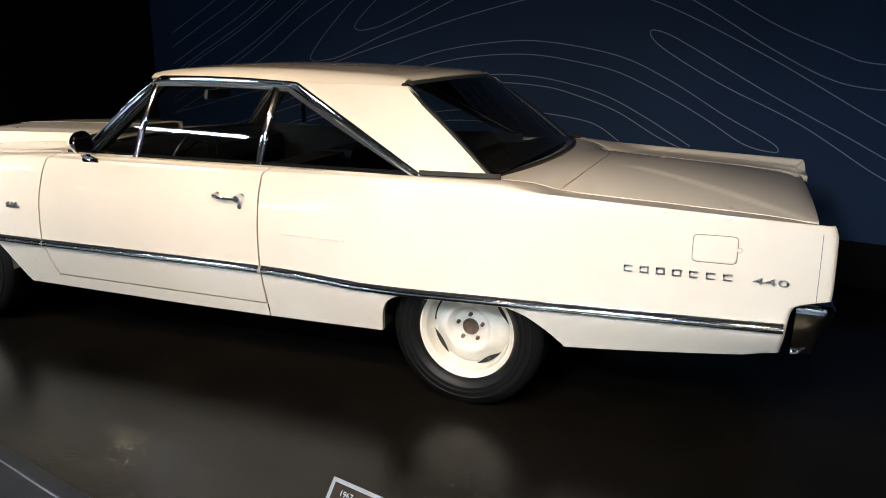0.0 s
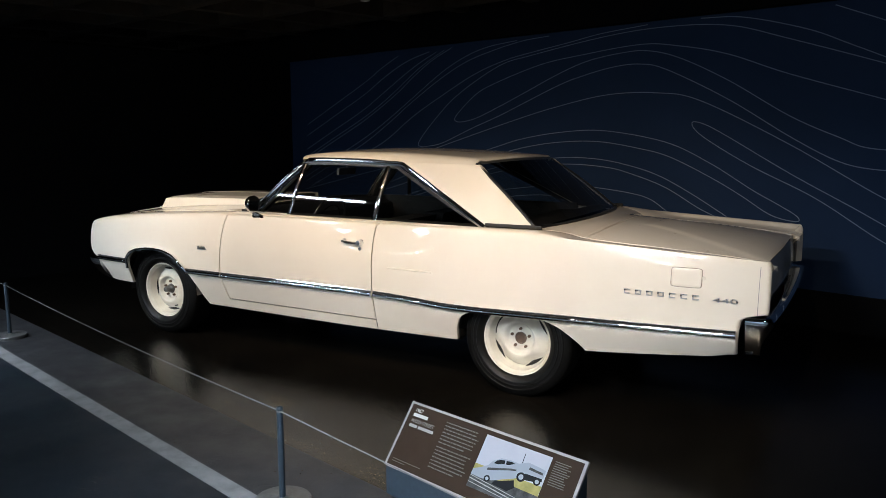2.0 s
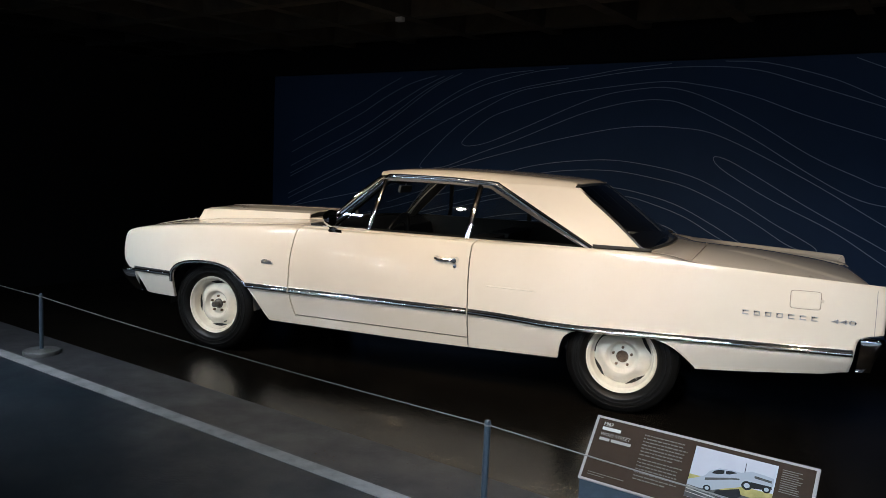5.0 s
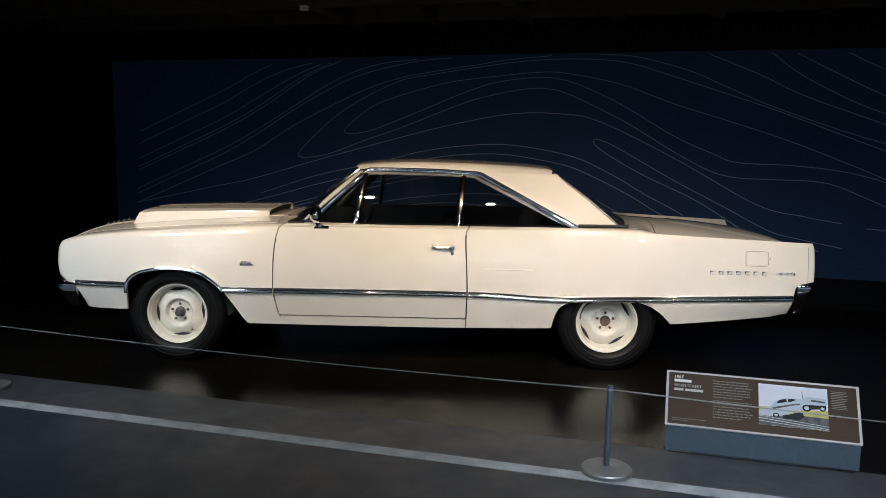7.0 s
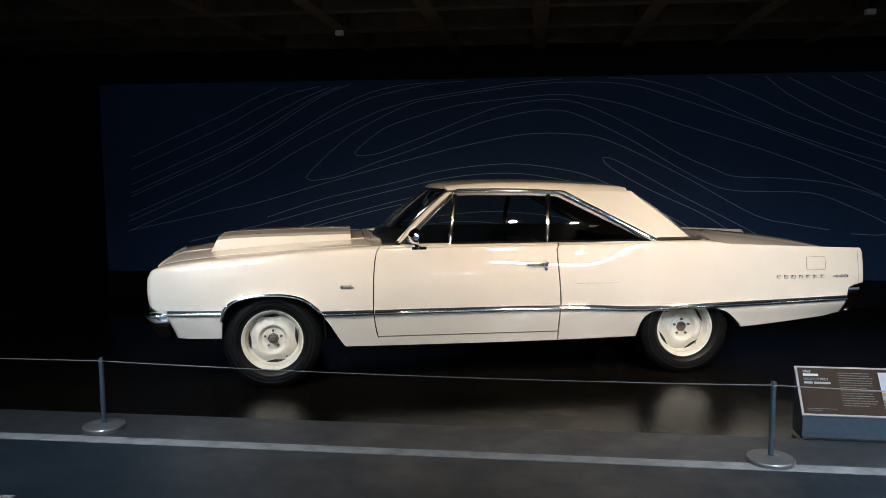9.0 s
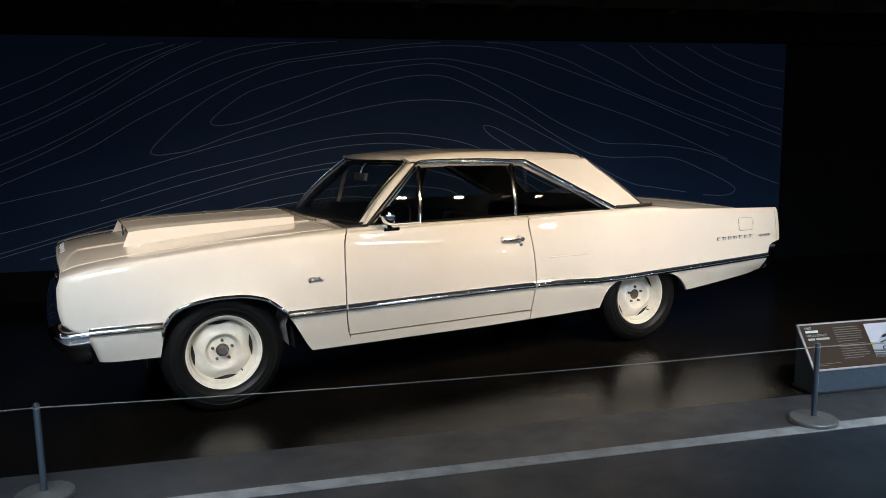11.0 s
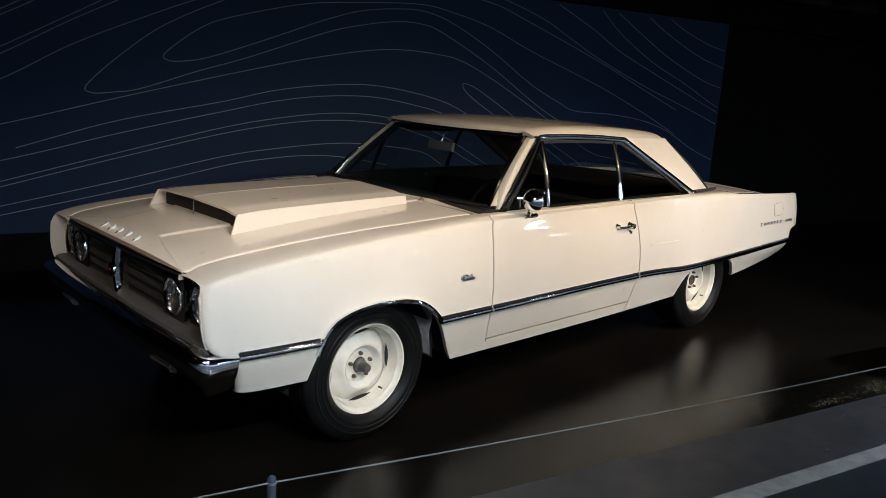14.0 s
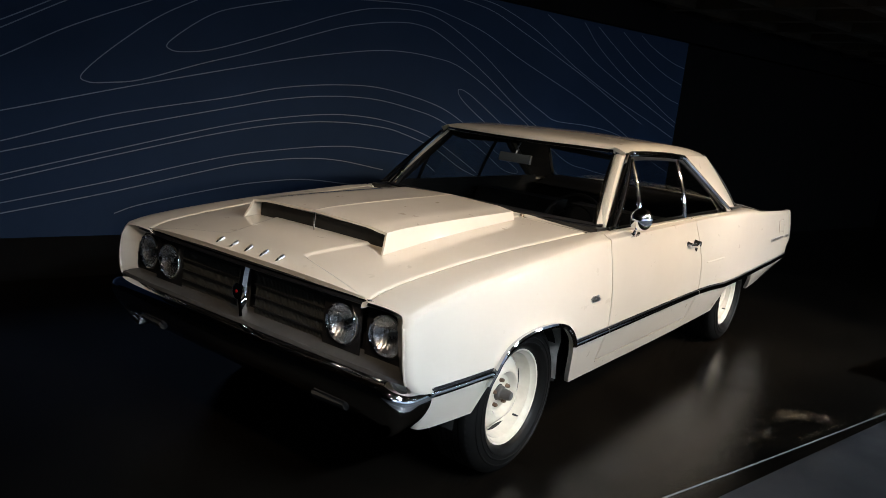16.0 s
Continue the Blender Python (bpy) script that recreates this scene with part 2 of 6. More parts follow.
# ---------------------------------------------------------------- mesh helpers
class Shape:
    """Collects vertices and faces for one mesh."""

    def __init__(self):
        self.v, self.f = [], []

    def add(self, verts, faces):
        k = len(self.v)
        self.v += [tuple(map(float, p)) for p in verts]
        self.f += [tuple(i + k for i in face) for face in faces]
        return self

    def grid(self, rows, closed=False, flip=False):
        n, m = len(rows), len(rows[0])
        faces = []
        for i in range(n - 1):
            for j in range(m if closed else m - 1):
                q = (i * m + j, i * m + (j + 1) % m, (i + 1) * m + (j + 1) % m, (i + 1) * m + j)
                faces.append(q[::-1] if flip else q)
        return self.add([p for r in rows for p in r], faces)

    def box(self, lo, hi):
        (a, b, c), (d, e, f) = lo, hi
        v = [(a, b, c), (d, b, c), (d, e, c), (a, e, c), (a, b, f), (d, b, f), (d, e, f), (a, e, f)]
        return self.add(v, [(0, 3, 2, 1), (4, 5, 6, 7), (0, 1, 5, 4), (1, 2, 6, 5), (2, 3, 7, 6), (3, 0, 4, 7)])

    def lathe(self, profile, axis="y", centre=(0, 0, 0), steps=40, flip=False):
        """Turns (along, radius) pairs round an axis."""
        rows = []
        for a, r in profile:
            ring = []
            for k in range(steps):
                c, s = r * math.cos(2 * math.pi * k / steps), r * math.sin(2 * math.pi * k / steps)
                p = {"x": (a, c, s), "y": (c, a, s), "z": (c, s, a)}[axis]
                ring.append([p[q] + centre[q] for q in range(3)])
            rows.append(ring)
        return self.grid(rows, True, flip)

    def sweep(self, path, profile, normals, caps=True):
        """Drags a closed profile of (out, up) pairs along a path; normals: the way out at each point."""
        rows, n = [], len(path)
        for i, p in enumerate(path):
            t = (Vector(path[min(i + 1, n - 1)]) - Vector(path[max(i - 1, 0)])).normalized()
            out = Vector(normals[i] if isinstance(normals, list) else normals)
            out = (out - t * out.dot(t)).normalized()
            up = out.cross(t)
            rows.append([Vector(p) + out * a + up * b for a, b in profile])
        self.grid(rows, True)
        if caps:
            k, m = len(self.v) - n * len(profile), len(profile)
            self.f += [tuple(range(k, k + m))[::-1], tuple(range(k + (n - 1) * m, k + n * m))]
        return self

    def mirror(self):
        s = Shape()
        s.v = [(x, -y, z) for x, y, z in self.v]
        s.f = [f[::-1] for f in self.f]
        return s

    def join(self, other):
        return self.add(other.v, other.f)

    def mesh(self, name, sharp=35.0):
        me = bpy.data.meshes.new(name)
        me.from_pydata(self.v, [], self.f)
        bm = bmesh.new()
        bm.from_mesh(me)
        bmesh.ops.remove_doubles(bm, verts=bm.verts, dist=1e-5)
        bmesh.ops.recalc_face_normals(bm, faces=bm.faces)
        bm.to_mesh(me)
        bm.free()
        if sharp:
            me.shade_smooth()
            me.set_sharp_from_angle(angle=radians(sharp))
        return me


def part(name, shape, mat, parent=None, label="", sharp=35.0, at=None):
    me = shape if isinstance(shape, bpy.types.Mesh) else shape.mesh(name, sharp)
    if not me.materials:
        me.materials.append(mat)
    ob = new(name, me)
    if parent is not None:
        ob.parent = parent
    if at is not None:
        ob.matrix_basis = at
    return tagged(ob, label) if label else ob


def thing(name, label, category, at=None, group=""):
    ob = new(name)
    ob.empty_display_size = 0.2
    if at is not None:
        ob.matrix_basis = at
    return tagged(ob, label, category, group)


def curve(points):
    """A smooth function through (x, value...) rows, with no overshoot."""
    pts = sorted(points)
    x = np.array([p[0] for p in pts], float)
    y = np.array([p[1:] for p in pts], float)
    h = np.diff(x)[:, None]
    d = np.diff(y, axis=0) / h
    m = np.zeros_like(y)
    m[0], m[-1] = d[0], d[-1]
    for i in range(1, len(x) - 1):
        w1, w2 = 2 * h[i] + h[i - 1], h[i] + 2 * h[i - 1]
        ok = d[i - 1] * d[i] > 0
        with np.errstate(divide="ignore", invalid="ignore"):
            m[i] = np.where(ok, (w1 + w2) / (w1 / d[i - 1] + w2 / d[i]), 0.0)

    def at(q):
        q = min(max(q, x[0]), x[-1])
        i = min(max(int(np.searchsorted(x, q)) - 1, 0), len(x) - 2)
        t, k = (q - x[i]) / h[i, 0], h[i, 0]
        v = (1 + 2 * t) * (1 - t) ** 2 * y[i] + t * (1 - t) ** 2 * k * m[i] + t * t * (3 - 2 * t) * y[i + 1] + t * t * (t - 1) * k * m[i + 1]
        return float(v[0]) if len(v) == 1 else [float(a) for a in v]

    return at


def spread(a, b, n):
    return [a + (b - a) * i / (n - 1) for i in range(n)]


def mix(a, b, t):
    return [p + (q - p) * t for p, q in zip(a, b)]


def letters(text, size, depth=0.0):
    """A mesh of built-in letters in the xy plane, from x = 0 to the right."""
    c = bpy.data.curves.new("letters", "FONT")
    c.body, c.size, c.extrude = text, size, depth
    ob = new("letters", c)
    bpy.context.view_layer.update()
    me = bpy.data.meshes.new_from_object(ob.evaluated_get(bpy.context.evaluated_depsgraph_get()))
    bpy.data.objects.remove(ob)
    return me

# ---------------------------------------------------------------- the hall
def slab(name, u0, u1, v0, v1, z0, z1, mat, label="", kind="structure"):
    s = Shape().box((u0, v0, z0), (u1, v1, z1))
    s.v = [tuple(room(u, v, z)) for u, v, z in s.v]
    ob = part(name, s, mat, None, label, 0)
    return tagged(ob, label, "", "", kind)


EDGE = 4.205   # where the black floor meets the grey one
LINE = 4.61  # the white line
slab("floor_black", -7, 15, -0.3, EDGE, -0.15, 0.0, FLOOR_BLACK, "glossy black sealed concrete floor under the car")
slab("floor_band", -7, 15, EDGE, LINE + 0.04, -0.15, 0.0, FLOOR_BAND, "worn mid-grey painted band beside the black floor")
slab("floor_grey", -7, 15, LINE + 0.04, 16, -0.15, 0.0, FLOOR_GREY, "matt dark blue-grey painted visitor floor")
slab("floor_line_1", -7, 15, LINE, LINE + 0.088, 0.0, 0.003, STRIPE, "worn white painted line on the grey floor")
slab("floor_line_2", 6.75, 15, 5.39, 5.48, 0.0, 0.003, STRIPE, "worn white painted line on the grey floor")
slab("wall_back", -7, 15, -0.3, -0.06, 0.0, 3.3, BLACK_WALL, "matt black painted gallery wall")
slab("wall_right", -7.2, -7, -0.3, 6.0, 0.0, 3.3, BLACK_WALL, "matt black painted gallery wall")
# Unseen wall, pale so the side trim has a bright hall to mirror.
slab("wall_hall", -7.2, -7, 6.0, 16, 0.0, 3.3, HALL_WALL, "unseen pale blue-grey wall at the visitor hall's end, bright for reflections")
slab("wall_left", 9.45, 9.65, -0.06, 4.15, 0.0, 2.5, BLACK_WALL, "matt black return wall beside the mural")
slab("wall_far_left", 15, 15.2, -0.3, 16, 0.0, 3.3, BLACK_WALL, "matt black painted gallery wall")
# Also unseen and pale, as a bright surface for the chrome to reflect.
slab("wall_front", -7, 15, 16, 16.2, 0.0, 3.3, HALL_WALL, "unseen pale blue-grey wall across the visitor hall, bright for reflections")
slab("bulkhead", -7, 15, -0.06, 0.10, 2.5, 3.3, BLACK_WALL, "black boxed-in strip above the mural")

mural_board = slab("mural_wall", 0.0, 9.45, -0.06, 0.0, 0.30, 2.5, MURAL, "dark navy mural wall printed with thin contour lines")
slab("mural_plinth", 0.0, 9.45, -0.06, -0.01, 0.0, 0.30, BLACK_WALL, "black skirting below the mural")


def waffle_ceiling():
    """A concrete waffle slab: ribs both ways under a flat slab, in one mesh."""
    s = Shape()
    s.box((-7, -0.3, 3.14), (15, 16, 3.3))
    for k in range(24):
        u = -6.72 + 0.92 * k
        s.grid([[(u - 0.10, 0.1, 3.14), (u - 0.065, 0.1, 2.79), (u + 0.065, 0.1, 2.79), (u + 0.10, 0.1, 3.14)],
                [(u - 0.10, 16, 3.14), (u - 0.065, 16, 2.79), (u + 0.065, 16, 2.79), (u + 0.10, 16, 3.14)]])
    for k in range(17):
        v = 0.42 + 0.92 * k
        s.grid([[(-7, v - 0.10, 3.14), (-7, v - 0.065, 2.793), (-7, v + 0.065, 2.793), (-7, v + 0.10, 3.14)],
                [(15, v - 0.10, 3.14), (15, v - 0.065, 2.793), (15, v + 0.065, 2.793), (15, v + 0.10, 3.14)]])
    s.v = [tuple(room(u, v, z)) for u, v, z in s.v]
    return tagged(part("ceiling", s, CONCRETE, None, "dark concrete waffle slab ceiling", 0), "dark concrete waffle slab ceiling", "", "", "structure")


waffle_ceiling()


def contour(points, reach=0.0):
    """One printed line of the mural: a flat ribbon through a few places on the wall."""
    pts = [Vector(p) for p in points]
    if reach:
        way = pts[0] - pts[1]
        way = Vector((1.0, max(way.y / way.x, -0.42))).normalized()
        pts = [pts[0] + way * reach, pts[0] + way * reach * 0.5] + pts
    pts = [2 * pts[0] - pts[1]] + pts + [2 * pts[-1] - pts[-2]]
    fine = []
    for i in range(1, len(pts) - 2):
        a, b, c, d = pts[i - 1:i + 3]
        for t in spread(0, 1, 9)[:-1]:
            fine.append(0.5 * (2 * b + (c - a) * t + (2 * a - 5 * b + 4 * c - d) * t * t + (3 * b - a - 3 * c + d) * t ** 3))
    fine.append(pts[-2])
    rows = []
    for i, p in enumerate(fine):
        t = (fine[min(i + 1, len(fine) - 1)] - fine[max(i - 1, 0)]).normalized()
        n = Vector((-t.y, t.x)) * 0.0038
        if 0.31 < p.y < 2.495 and 0.0 < p.x < 9.44:
            rows.append([room(p.x + n.x, 0.0012, p.y + n.y), room(p.x - n.x, 0.0012, p.y - n.y)])
        elif len(rows) > 1:
            break
    part("contour_line", Shape().grid(rows), MURAL_LINE, mural_board, sharp=0)


contour([(7.88, 2.16), (7.6, 2.30), (7.29, 2.43)], 1.3)
contour([(7.90, 2.01), (7.63, 2.15), (7.35, 2.28), (7.10, 2.37), (6.78, 2.44)], 1.3)
contour([(7.91, 1.83), (7.47, 2.06), (7.02, 2.29), (6.67, 2.43)], 1.3)
contour([(7.92, 1.73), (7.48, 1.95), (7.03, 2.22), (6.79, 2.34), (6.55, 2.44)], 1.3)
contour([(7.92, 1.69), (7.37, 1.97), (7.03, 2.18), (6.74, 2.34), (6.43, 2.46)], 1.3)
contour([(7.95, 1.46), (7.51, 1.68), (7.05, 1.94), (6.57, 2.21), (6.20, 2.36), (5.89, 2.43), (5.53, 2.46)], 1.3)
contour([(7.95, 1.40), (7.51, 1.63), (7.05, 1.90), (6.57, 2.15), (6.20, 2.30), (5.82, 2.39), (5.46, 2.45), (5.13, 2.47)], 1.3)
contour([(7.96, 1.27), (7.52, 1.45), (7.06, 1.72), (6.58, 1.95), (6.09, 2.16), (5.70, 2.27), (5.41, 2.32), (4.89, 2.39), (4.54, 2.44), (4.07, 2.475)], 1.3)
contour([(0.7, 1.47), (1.28, 1.69), (1.93, 1.94), (2.84, 2.25), (3.34, 2.40), (3.90, 2.44), (4.50, 2.41), (5.35, 2.30), (5.77, 2.22), (6.34, 1.95), (6.69, 1.69), (6.95, 1.44), (6.92, 1.38), (6.77, 1.39),
         (6.56, 1.43), (6.12, 1.59), (5.73, 1.72), (5.04, 1.98), (4.72, 2.07), (4.40, 2.13), (4.14, 2.14), (3.88, 2.08), (3.32, 1.81), (2.80, 1.50), (2.45, 1.32), (2.20, 1.26), (1.89, 1.25), (1.40, 1.23), (1.02, 1.09), (0.70, 0.94), (0.59, 0.85), (0.70, 0.79), (1.0, 0.80)])
contour([(0.7, 1.20), (1.26, 1.44), (1.92, 1.69), (2.82, 1.98), (3.33, 2.17), (3.77, 2.27), (4.14, 2.31), (4.77, 2.26), (5.24, 2.20), (5.84, 2.04), (6.10, 1.93), (6.37, 1.72), (6.36, 1.66), (6.24, 1.66),
         (6.05, 1.70), (5.72, 1.82), (5.39, 1.95), (5.04, 2.09), (4.69, 2.20), (4.32, 2.25), (4.06, 2.25), (3.76, 2.17), (3.32, 1.96), (2.81, 1.66), (2.43, 1.49), (2.20, 1.41), (1.70, 1.39), (1.24, 1.34), (0.82, 1.23), (0.39, 1.03), (0.02, 0.90)])
contour([(7.98, 1.03), (7.55, 1.12), (6.62, 1.38), (5.60, 1.65), (5.05, 1.78), (4.47, 1.88), (3.96, 1.88), (3.55, 1.80), (2.80, 1.44), (2.00, 1.00), (1.58, 0.90), (1.22, 0.84)], 1.2)
contour([(1.2, 0.60), (1.57, 0.67), (1.86, 0.74), (2.31, 0.97), (2.78, 1.21), (3.30, 1.50), (3.50, 1.60), (3.61, 1.62), (3.58, 1.55), (3.42, 1.44), (3.07, 1.25), (2.57, 1.02), (2.07, 0.72), (1.79, 0.63), (1.4, 0.56)])
contour([(7.45, 0.95), (6.75, 1.17), (5.94, 1.35), (5.46, 1.47), (4.95, 1.54), (4.47, 1.55), (3.86, 1.45), (3.45, 1.28), (3.06, 1.06), (2.84, 0.95), (2.70, 0.87), (2.71, 0.83), (2.91, 0.87), (3.17, 1.02), (3.44, 1.16), (3.81, 1.32), (4.11, 1.39),
         (4.55, 1.45), (5.01, 1.44), (5.45, 1.38), (5.93, 1.27), (6.75, 1.07), (7.45, 0.88), (8.4, 0.66)])
contour([(7.45, 0.73), (6.75, 0.92), (5.92, 1.14), (5.40, 1.24), (4.97, 1.29), (4.61, 1.29), (4.29, 1.25), (3.93, 1.16), (3.60, 1.01), (3.27, 0.83)], 1.0)
contour([(7.45, 0.69), (6.75, 0.88), (5.92, 1.09), (5.31, 1.20), (4.85, 1.23), (4.44, 1.21), (4.19, 1.16), (3.84, 1.05), (3.51, 0.88), (3.27, 0.79)], 1.0)
contour([(7.45, 0.54), (6.74, 0.70), (5.91, 0.90), (5.38, 0.98), (4.97, 1.02), (4.63, 1.02), (4.06, 0.96), (3.80, 0.83)], 0.6)
contour([(7.45, 0.47), (6.74, 0.62), (5.91, 0.82), (5.54, 0.88), (5.20, 0.91), (4.86, 0.90), (4.40, 0.83)], 0.4)
contour([(6.73, 0.46), (6.52, 0.53), (5.90, 0.66), (5.53, 0.71), (5.18, 0.73), (4.70, 0.69)])
contour([(3.58, 2.48), (3.21, 2.45), (2.71, 2.31), (2.37, 2.16), (1.94, 1.97), (1.28, 1.73), (0.6, 1.52), (0.02, 1.33)])
contour([(2.53, 2.47), (2.04, 2.26), (1.66, 2.07), (1.16, 1.88), (0.64, 1.69), (0.02, 1.47)])
contour([(1.95, 2.47), (1.66, 2.25), (1.17, 1.99), (0.65, 1.79), (0.21, 1.60), (0.02, 1.53)])
contour([(1.72, 2.46), (1.42, 2.30), (0.92, 2.05), (0.33, 1.83), (0.02, 1.76)])
contour([(1.28, 2.46), (0.98, 2.31), (0.45, 2.10), (0.02, 1.99)])
contour([(0.95, 2.47), (0.70, 2.36), (0.30, 2.24), (0.02, 2.19)])



# ---------------------------------------------------------------- lamps
TRACK = 5.0   # the lighting track, out from the mural wall
slab("lighting_track", -2.0, 10.0, TRACK - 0.018, TRACK + 0.018, 2.765, 2.795, BLACK_TRIM, "black lighting track under the ceiling ribs")


def spot_lamp(u, aim, power, cone=58.0, blend=0.6, colour=(1.0, 0.86, 0.68), z=2.60, size=0.05):
    """A black track spotlight with its lamp in the mouth."""
    eye = room(u, TRACK, z)
    way = (Vector(aim) - eye).normalized()
    t = thing("spotlight", "black cylindrical track spotlight out of view under the ceiling rib", "spotlight", Matrix.Translation(eye), "track spotlights")
    turn = way.to_track_quat("-Z", "Y").to_matrix().to_4x4()
    can = Shape().lathe([(0.16, 0.0), (0.16, 0.058), (0.15, 0.065), (0.0, 0.065), (0.0, 0.059), (0.06, 0.054), (0.065, 0.0)], "z", steps=24)
    part("can", can, BLACK_TRIM, t, at=turn)
    part("stem", Shape().lathe([(0.10, 0.0), (0.10, 0.008), (0.17, 0.008), (0.15, 0.012), (0.15, 0.03), (0.166, 0.03), (0.166, 0.0)], "z", steps=12), BLACK_TRIM, t)
    d = bpy.data.lights.new("spot", "SPOT")
    d.energy, d.spot_size, d.spot_blend, d.color, d.shadow_soft_size = power, radians(cone), blend, colour, size
    lamp = new("spot_light", d)
    lamp.matrix_basis = look(eye - way * 0.02, Vector(aim))
    return t


def tube_lamp(u0, u1, v, z, power, colour=(1.0, 0.97, 0.92), near=False, lean=-0.12):
    """A slim ceiling tube fitting with a glowing diffuser."""
    t = thing("tube_light", "slim white linear ceiling light out of view, switched on", "ceiling light", None, "linear lights")
    body = Shape().box((u0, v - 0.075, z + 0.03), (u1, v + 0.075, z + 0.10))
    tube = Shape().box((u0 + 0.02, v - 0.062, z), (u1 - 0.02, v + 0.062, z + 0.03))
    for s in (body, tube):
        s.v = [tuple(room(*p)) for p in s.v]
    part("housing", body, BLACK_TRIM, t)
    part("diffuser", tube, glow("tube_glow", colour, 12.0), t)
    d = bpy.data.lights.new("tube", "AREA")
    d.shape, d.size, d.size_y, d.energy, d.color, d.spread = "RECTANGLE", u1 - u0 - 0.04, 0.12 if near else 0.035, power, colour, radians(80 if near else 110 if lean > 0 else 180)
    lamp = new("tube_area_light", d)
    eye = room((u0 + u1) / 2, v, z - 0.004)
    lamp.matrix_basis = look(eye, eye + OUT * (-0.66 if near else lean) - Vector((0, 0, 0.75 if near else 0.99)))
    return t


WARM, COOL = (1.0, 0.785, 0.55), (0.76, 0.88, 1.0)
# Spots 1.5 and 7.9 are added, unseen, to brighten the tail and hood front.
for u, aim, power, cone in ((1.5, (2.1, -0.75, 0.4), 122, 54), (2.7, (1.4, -0.5, 0.75), 114, 66), (3.45, (0.5, -0.4, 0.85), 114, 70), (4.71, (-0.6, -0.4, 0.85), 106, 66), (6.1, (-1.35, -0.3, 0.8), 78, 50), (7.9, (-1.95, 0.0, 0.75), 88, 38)):
    spot_lamp(u, aim, power, cone, 0.85, WARM)
for u, power in ((-2.35, 16.0), (1.8, 72.0), (5.95, 44.0)):
    tube_lamp(u, u + 1.2, 6.5, 2.69, power, COOL, 0.0 < u < 9.0)
# Added tubes, unseen, that wash the front wall bright for the chrome's reflections.
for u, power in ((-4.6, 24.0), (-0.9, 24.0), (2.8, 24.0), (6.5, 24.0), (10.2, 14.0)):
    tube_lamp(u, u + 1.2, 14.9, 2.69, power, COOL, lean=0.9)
# More unseen tubes, added to brighten the end wall that the trim reflects.
for v in (8.0, 11.0, 13.8):
    tube_lamp(-6.5, -5.3, v, 2.69, 13.0, COOL)
for v in (9.5, 12.5):
    for u, power in ((-2.4, 30.0), (1.8, 30.0), (5.95, 26.0), (10.1, 10.0)):
        tube_lamp(u, u + 1.2, v, 2.69, power, COOL)


for x, y in ((-1.003, 1.234), (3.292, -0.194)):
    box = thing("ceiling_sensor", "small pale grey box fixed under a ceiling rib", "sensor", pose(x, y, 2.735, 0, 0, -14), "ceiling boxes")
    part("case", Shape().box((-0.036, -0.026, 0.008), (0.036, 0.026, 0.05)), PRINT_WHITE, box, sharp=0)
    part("mount", Shape().box((-0.02, -0.02, 0.05), (0.02, 0.02, 0.42)), BLACK_TRIM, box, sharp=0)


# ---------------------------------------------------------------- the car
car = thing("car", "cream-white two-door hardtop coupe of the nineteen-sixties on black floor", "car")

# feature lines along the side, from the sill up to the inner edge: x, half width, height
TRIM_Z = curve([(-2.3, 0.556), (-1.82, 0.548), (-1.15, 0.528), (0.0, 0.531), (0.5, 0.529), (0.70, 0.525), (0.88, 0.517), (1.03, 0.509), (1.18, 0.508), (1.56, 0.517), (2.3, 0.537), (2.85, 0.553)])
SILL = curve([(-2.3, 0.79, 0.374), (-2.06, 0.818, 0.366), (-1.82, 0.838, 0.364), (-1.0, 0.838, 0.282), (0.0, 0.842, 0.279), (1.1, 0.850, 0.293), (1.9, 0.862, 0.340), (2.68, 0.850, 0.416), (2.85, 0.84, 0.436)])
BELLY = curve([(-2.3, 0.873), (-2.15, 0.889), (-1.9, 0.902), (-1, 0.913), (0, 0.916), (0.5, 0.916), (1, 0.925), (1.5, 0.931), (2.1, 0.934), (2.68, 0.93), (2.85, 0.918)])
EDGE_TOP = curve([(-2.3, 0.838, 0.806), (-2.25, 0.846, 0.83), (-2.06, 0.85, 0.864), (-1.72, 0.851, 0.898), (-1.25, 0.85, 0.932), (-0.78, 0.846, 0.956), (-0.4, 0.843, 0.96), (0, 0.84, 0.962), (0.5, 0.833, 0.961), (0.7, 0.832, 0.963), (0.9, 0.845, 0.968), (1.15, 0.88, 0.974), (1.4, 0.895, 0.976), (1.9, 0.896, 0.955), (2.3, 0.892, 0.936), (2.65, 0.886, 0.92), (2.85, 0.878, 0.911)])
INNER = curve([(-2.3, 0.655, 0.822), (-2.2, 0.657, 0.862), (-2, 0.663, 0.893), (-1.5, 0.685, 0.938), (-1.1, 0.708, 0.96), (-0.85, 0.722, 0.972), (-0.62, 0.748, 0.978), (-0.5, 0.768, 0.98), (0, 0.776, 0.98), (0.6, 0.78, 0.981), (1.24, 0.8, 0.981), (1.6, 0.775, 0.984), (1.72, 0.72, 0.97), (1.83, 0.66, 0.937), (2.3, 0.65, 0.908), (2.78, 0.64, 0.871), (2.85, 0.64, 0.85)])


def smooth_step(a, b, x):
    t = min(max((x - a) / (b - a), 0), 1)
    return t * t * (3 - 2 * t)


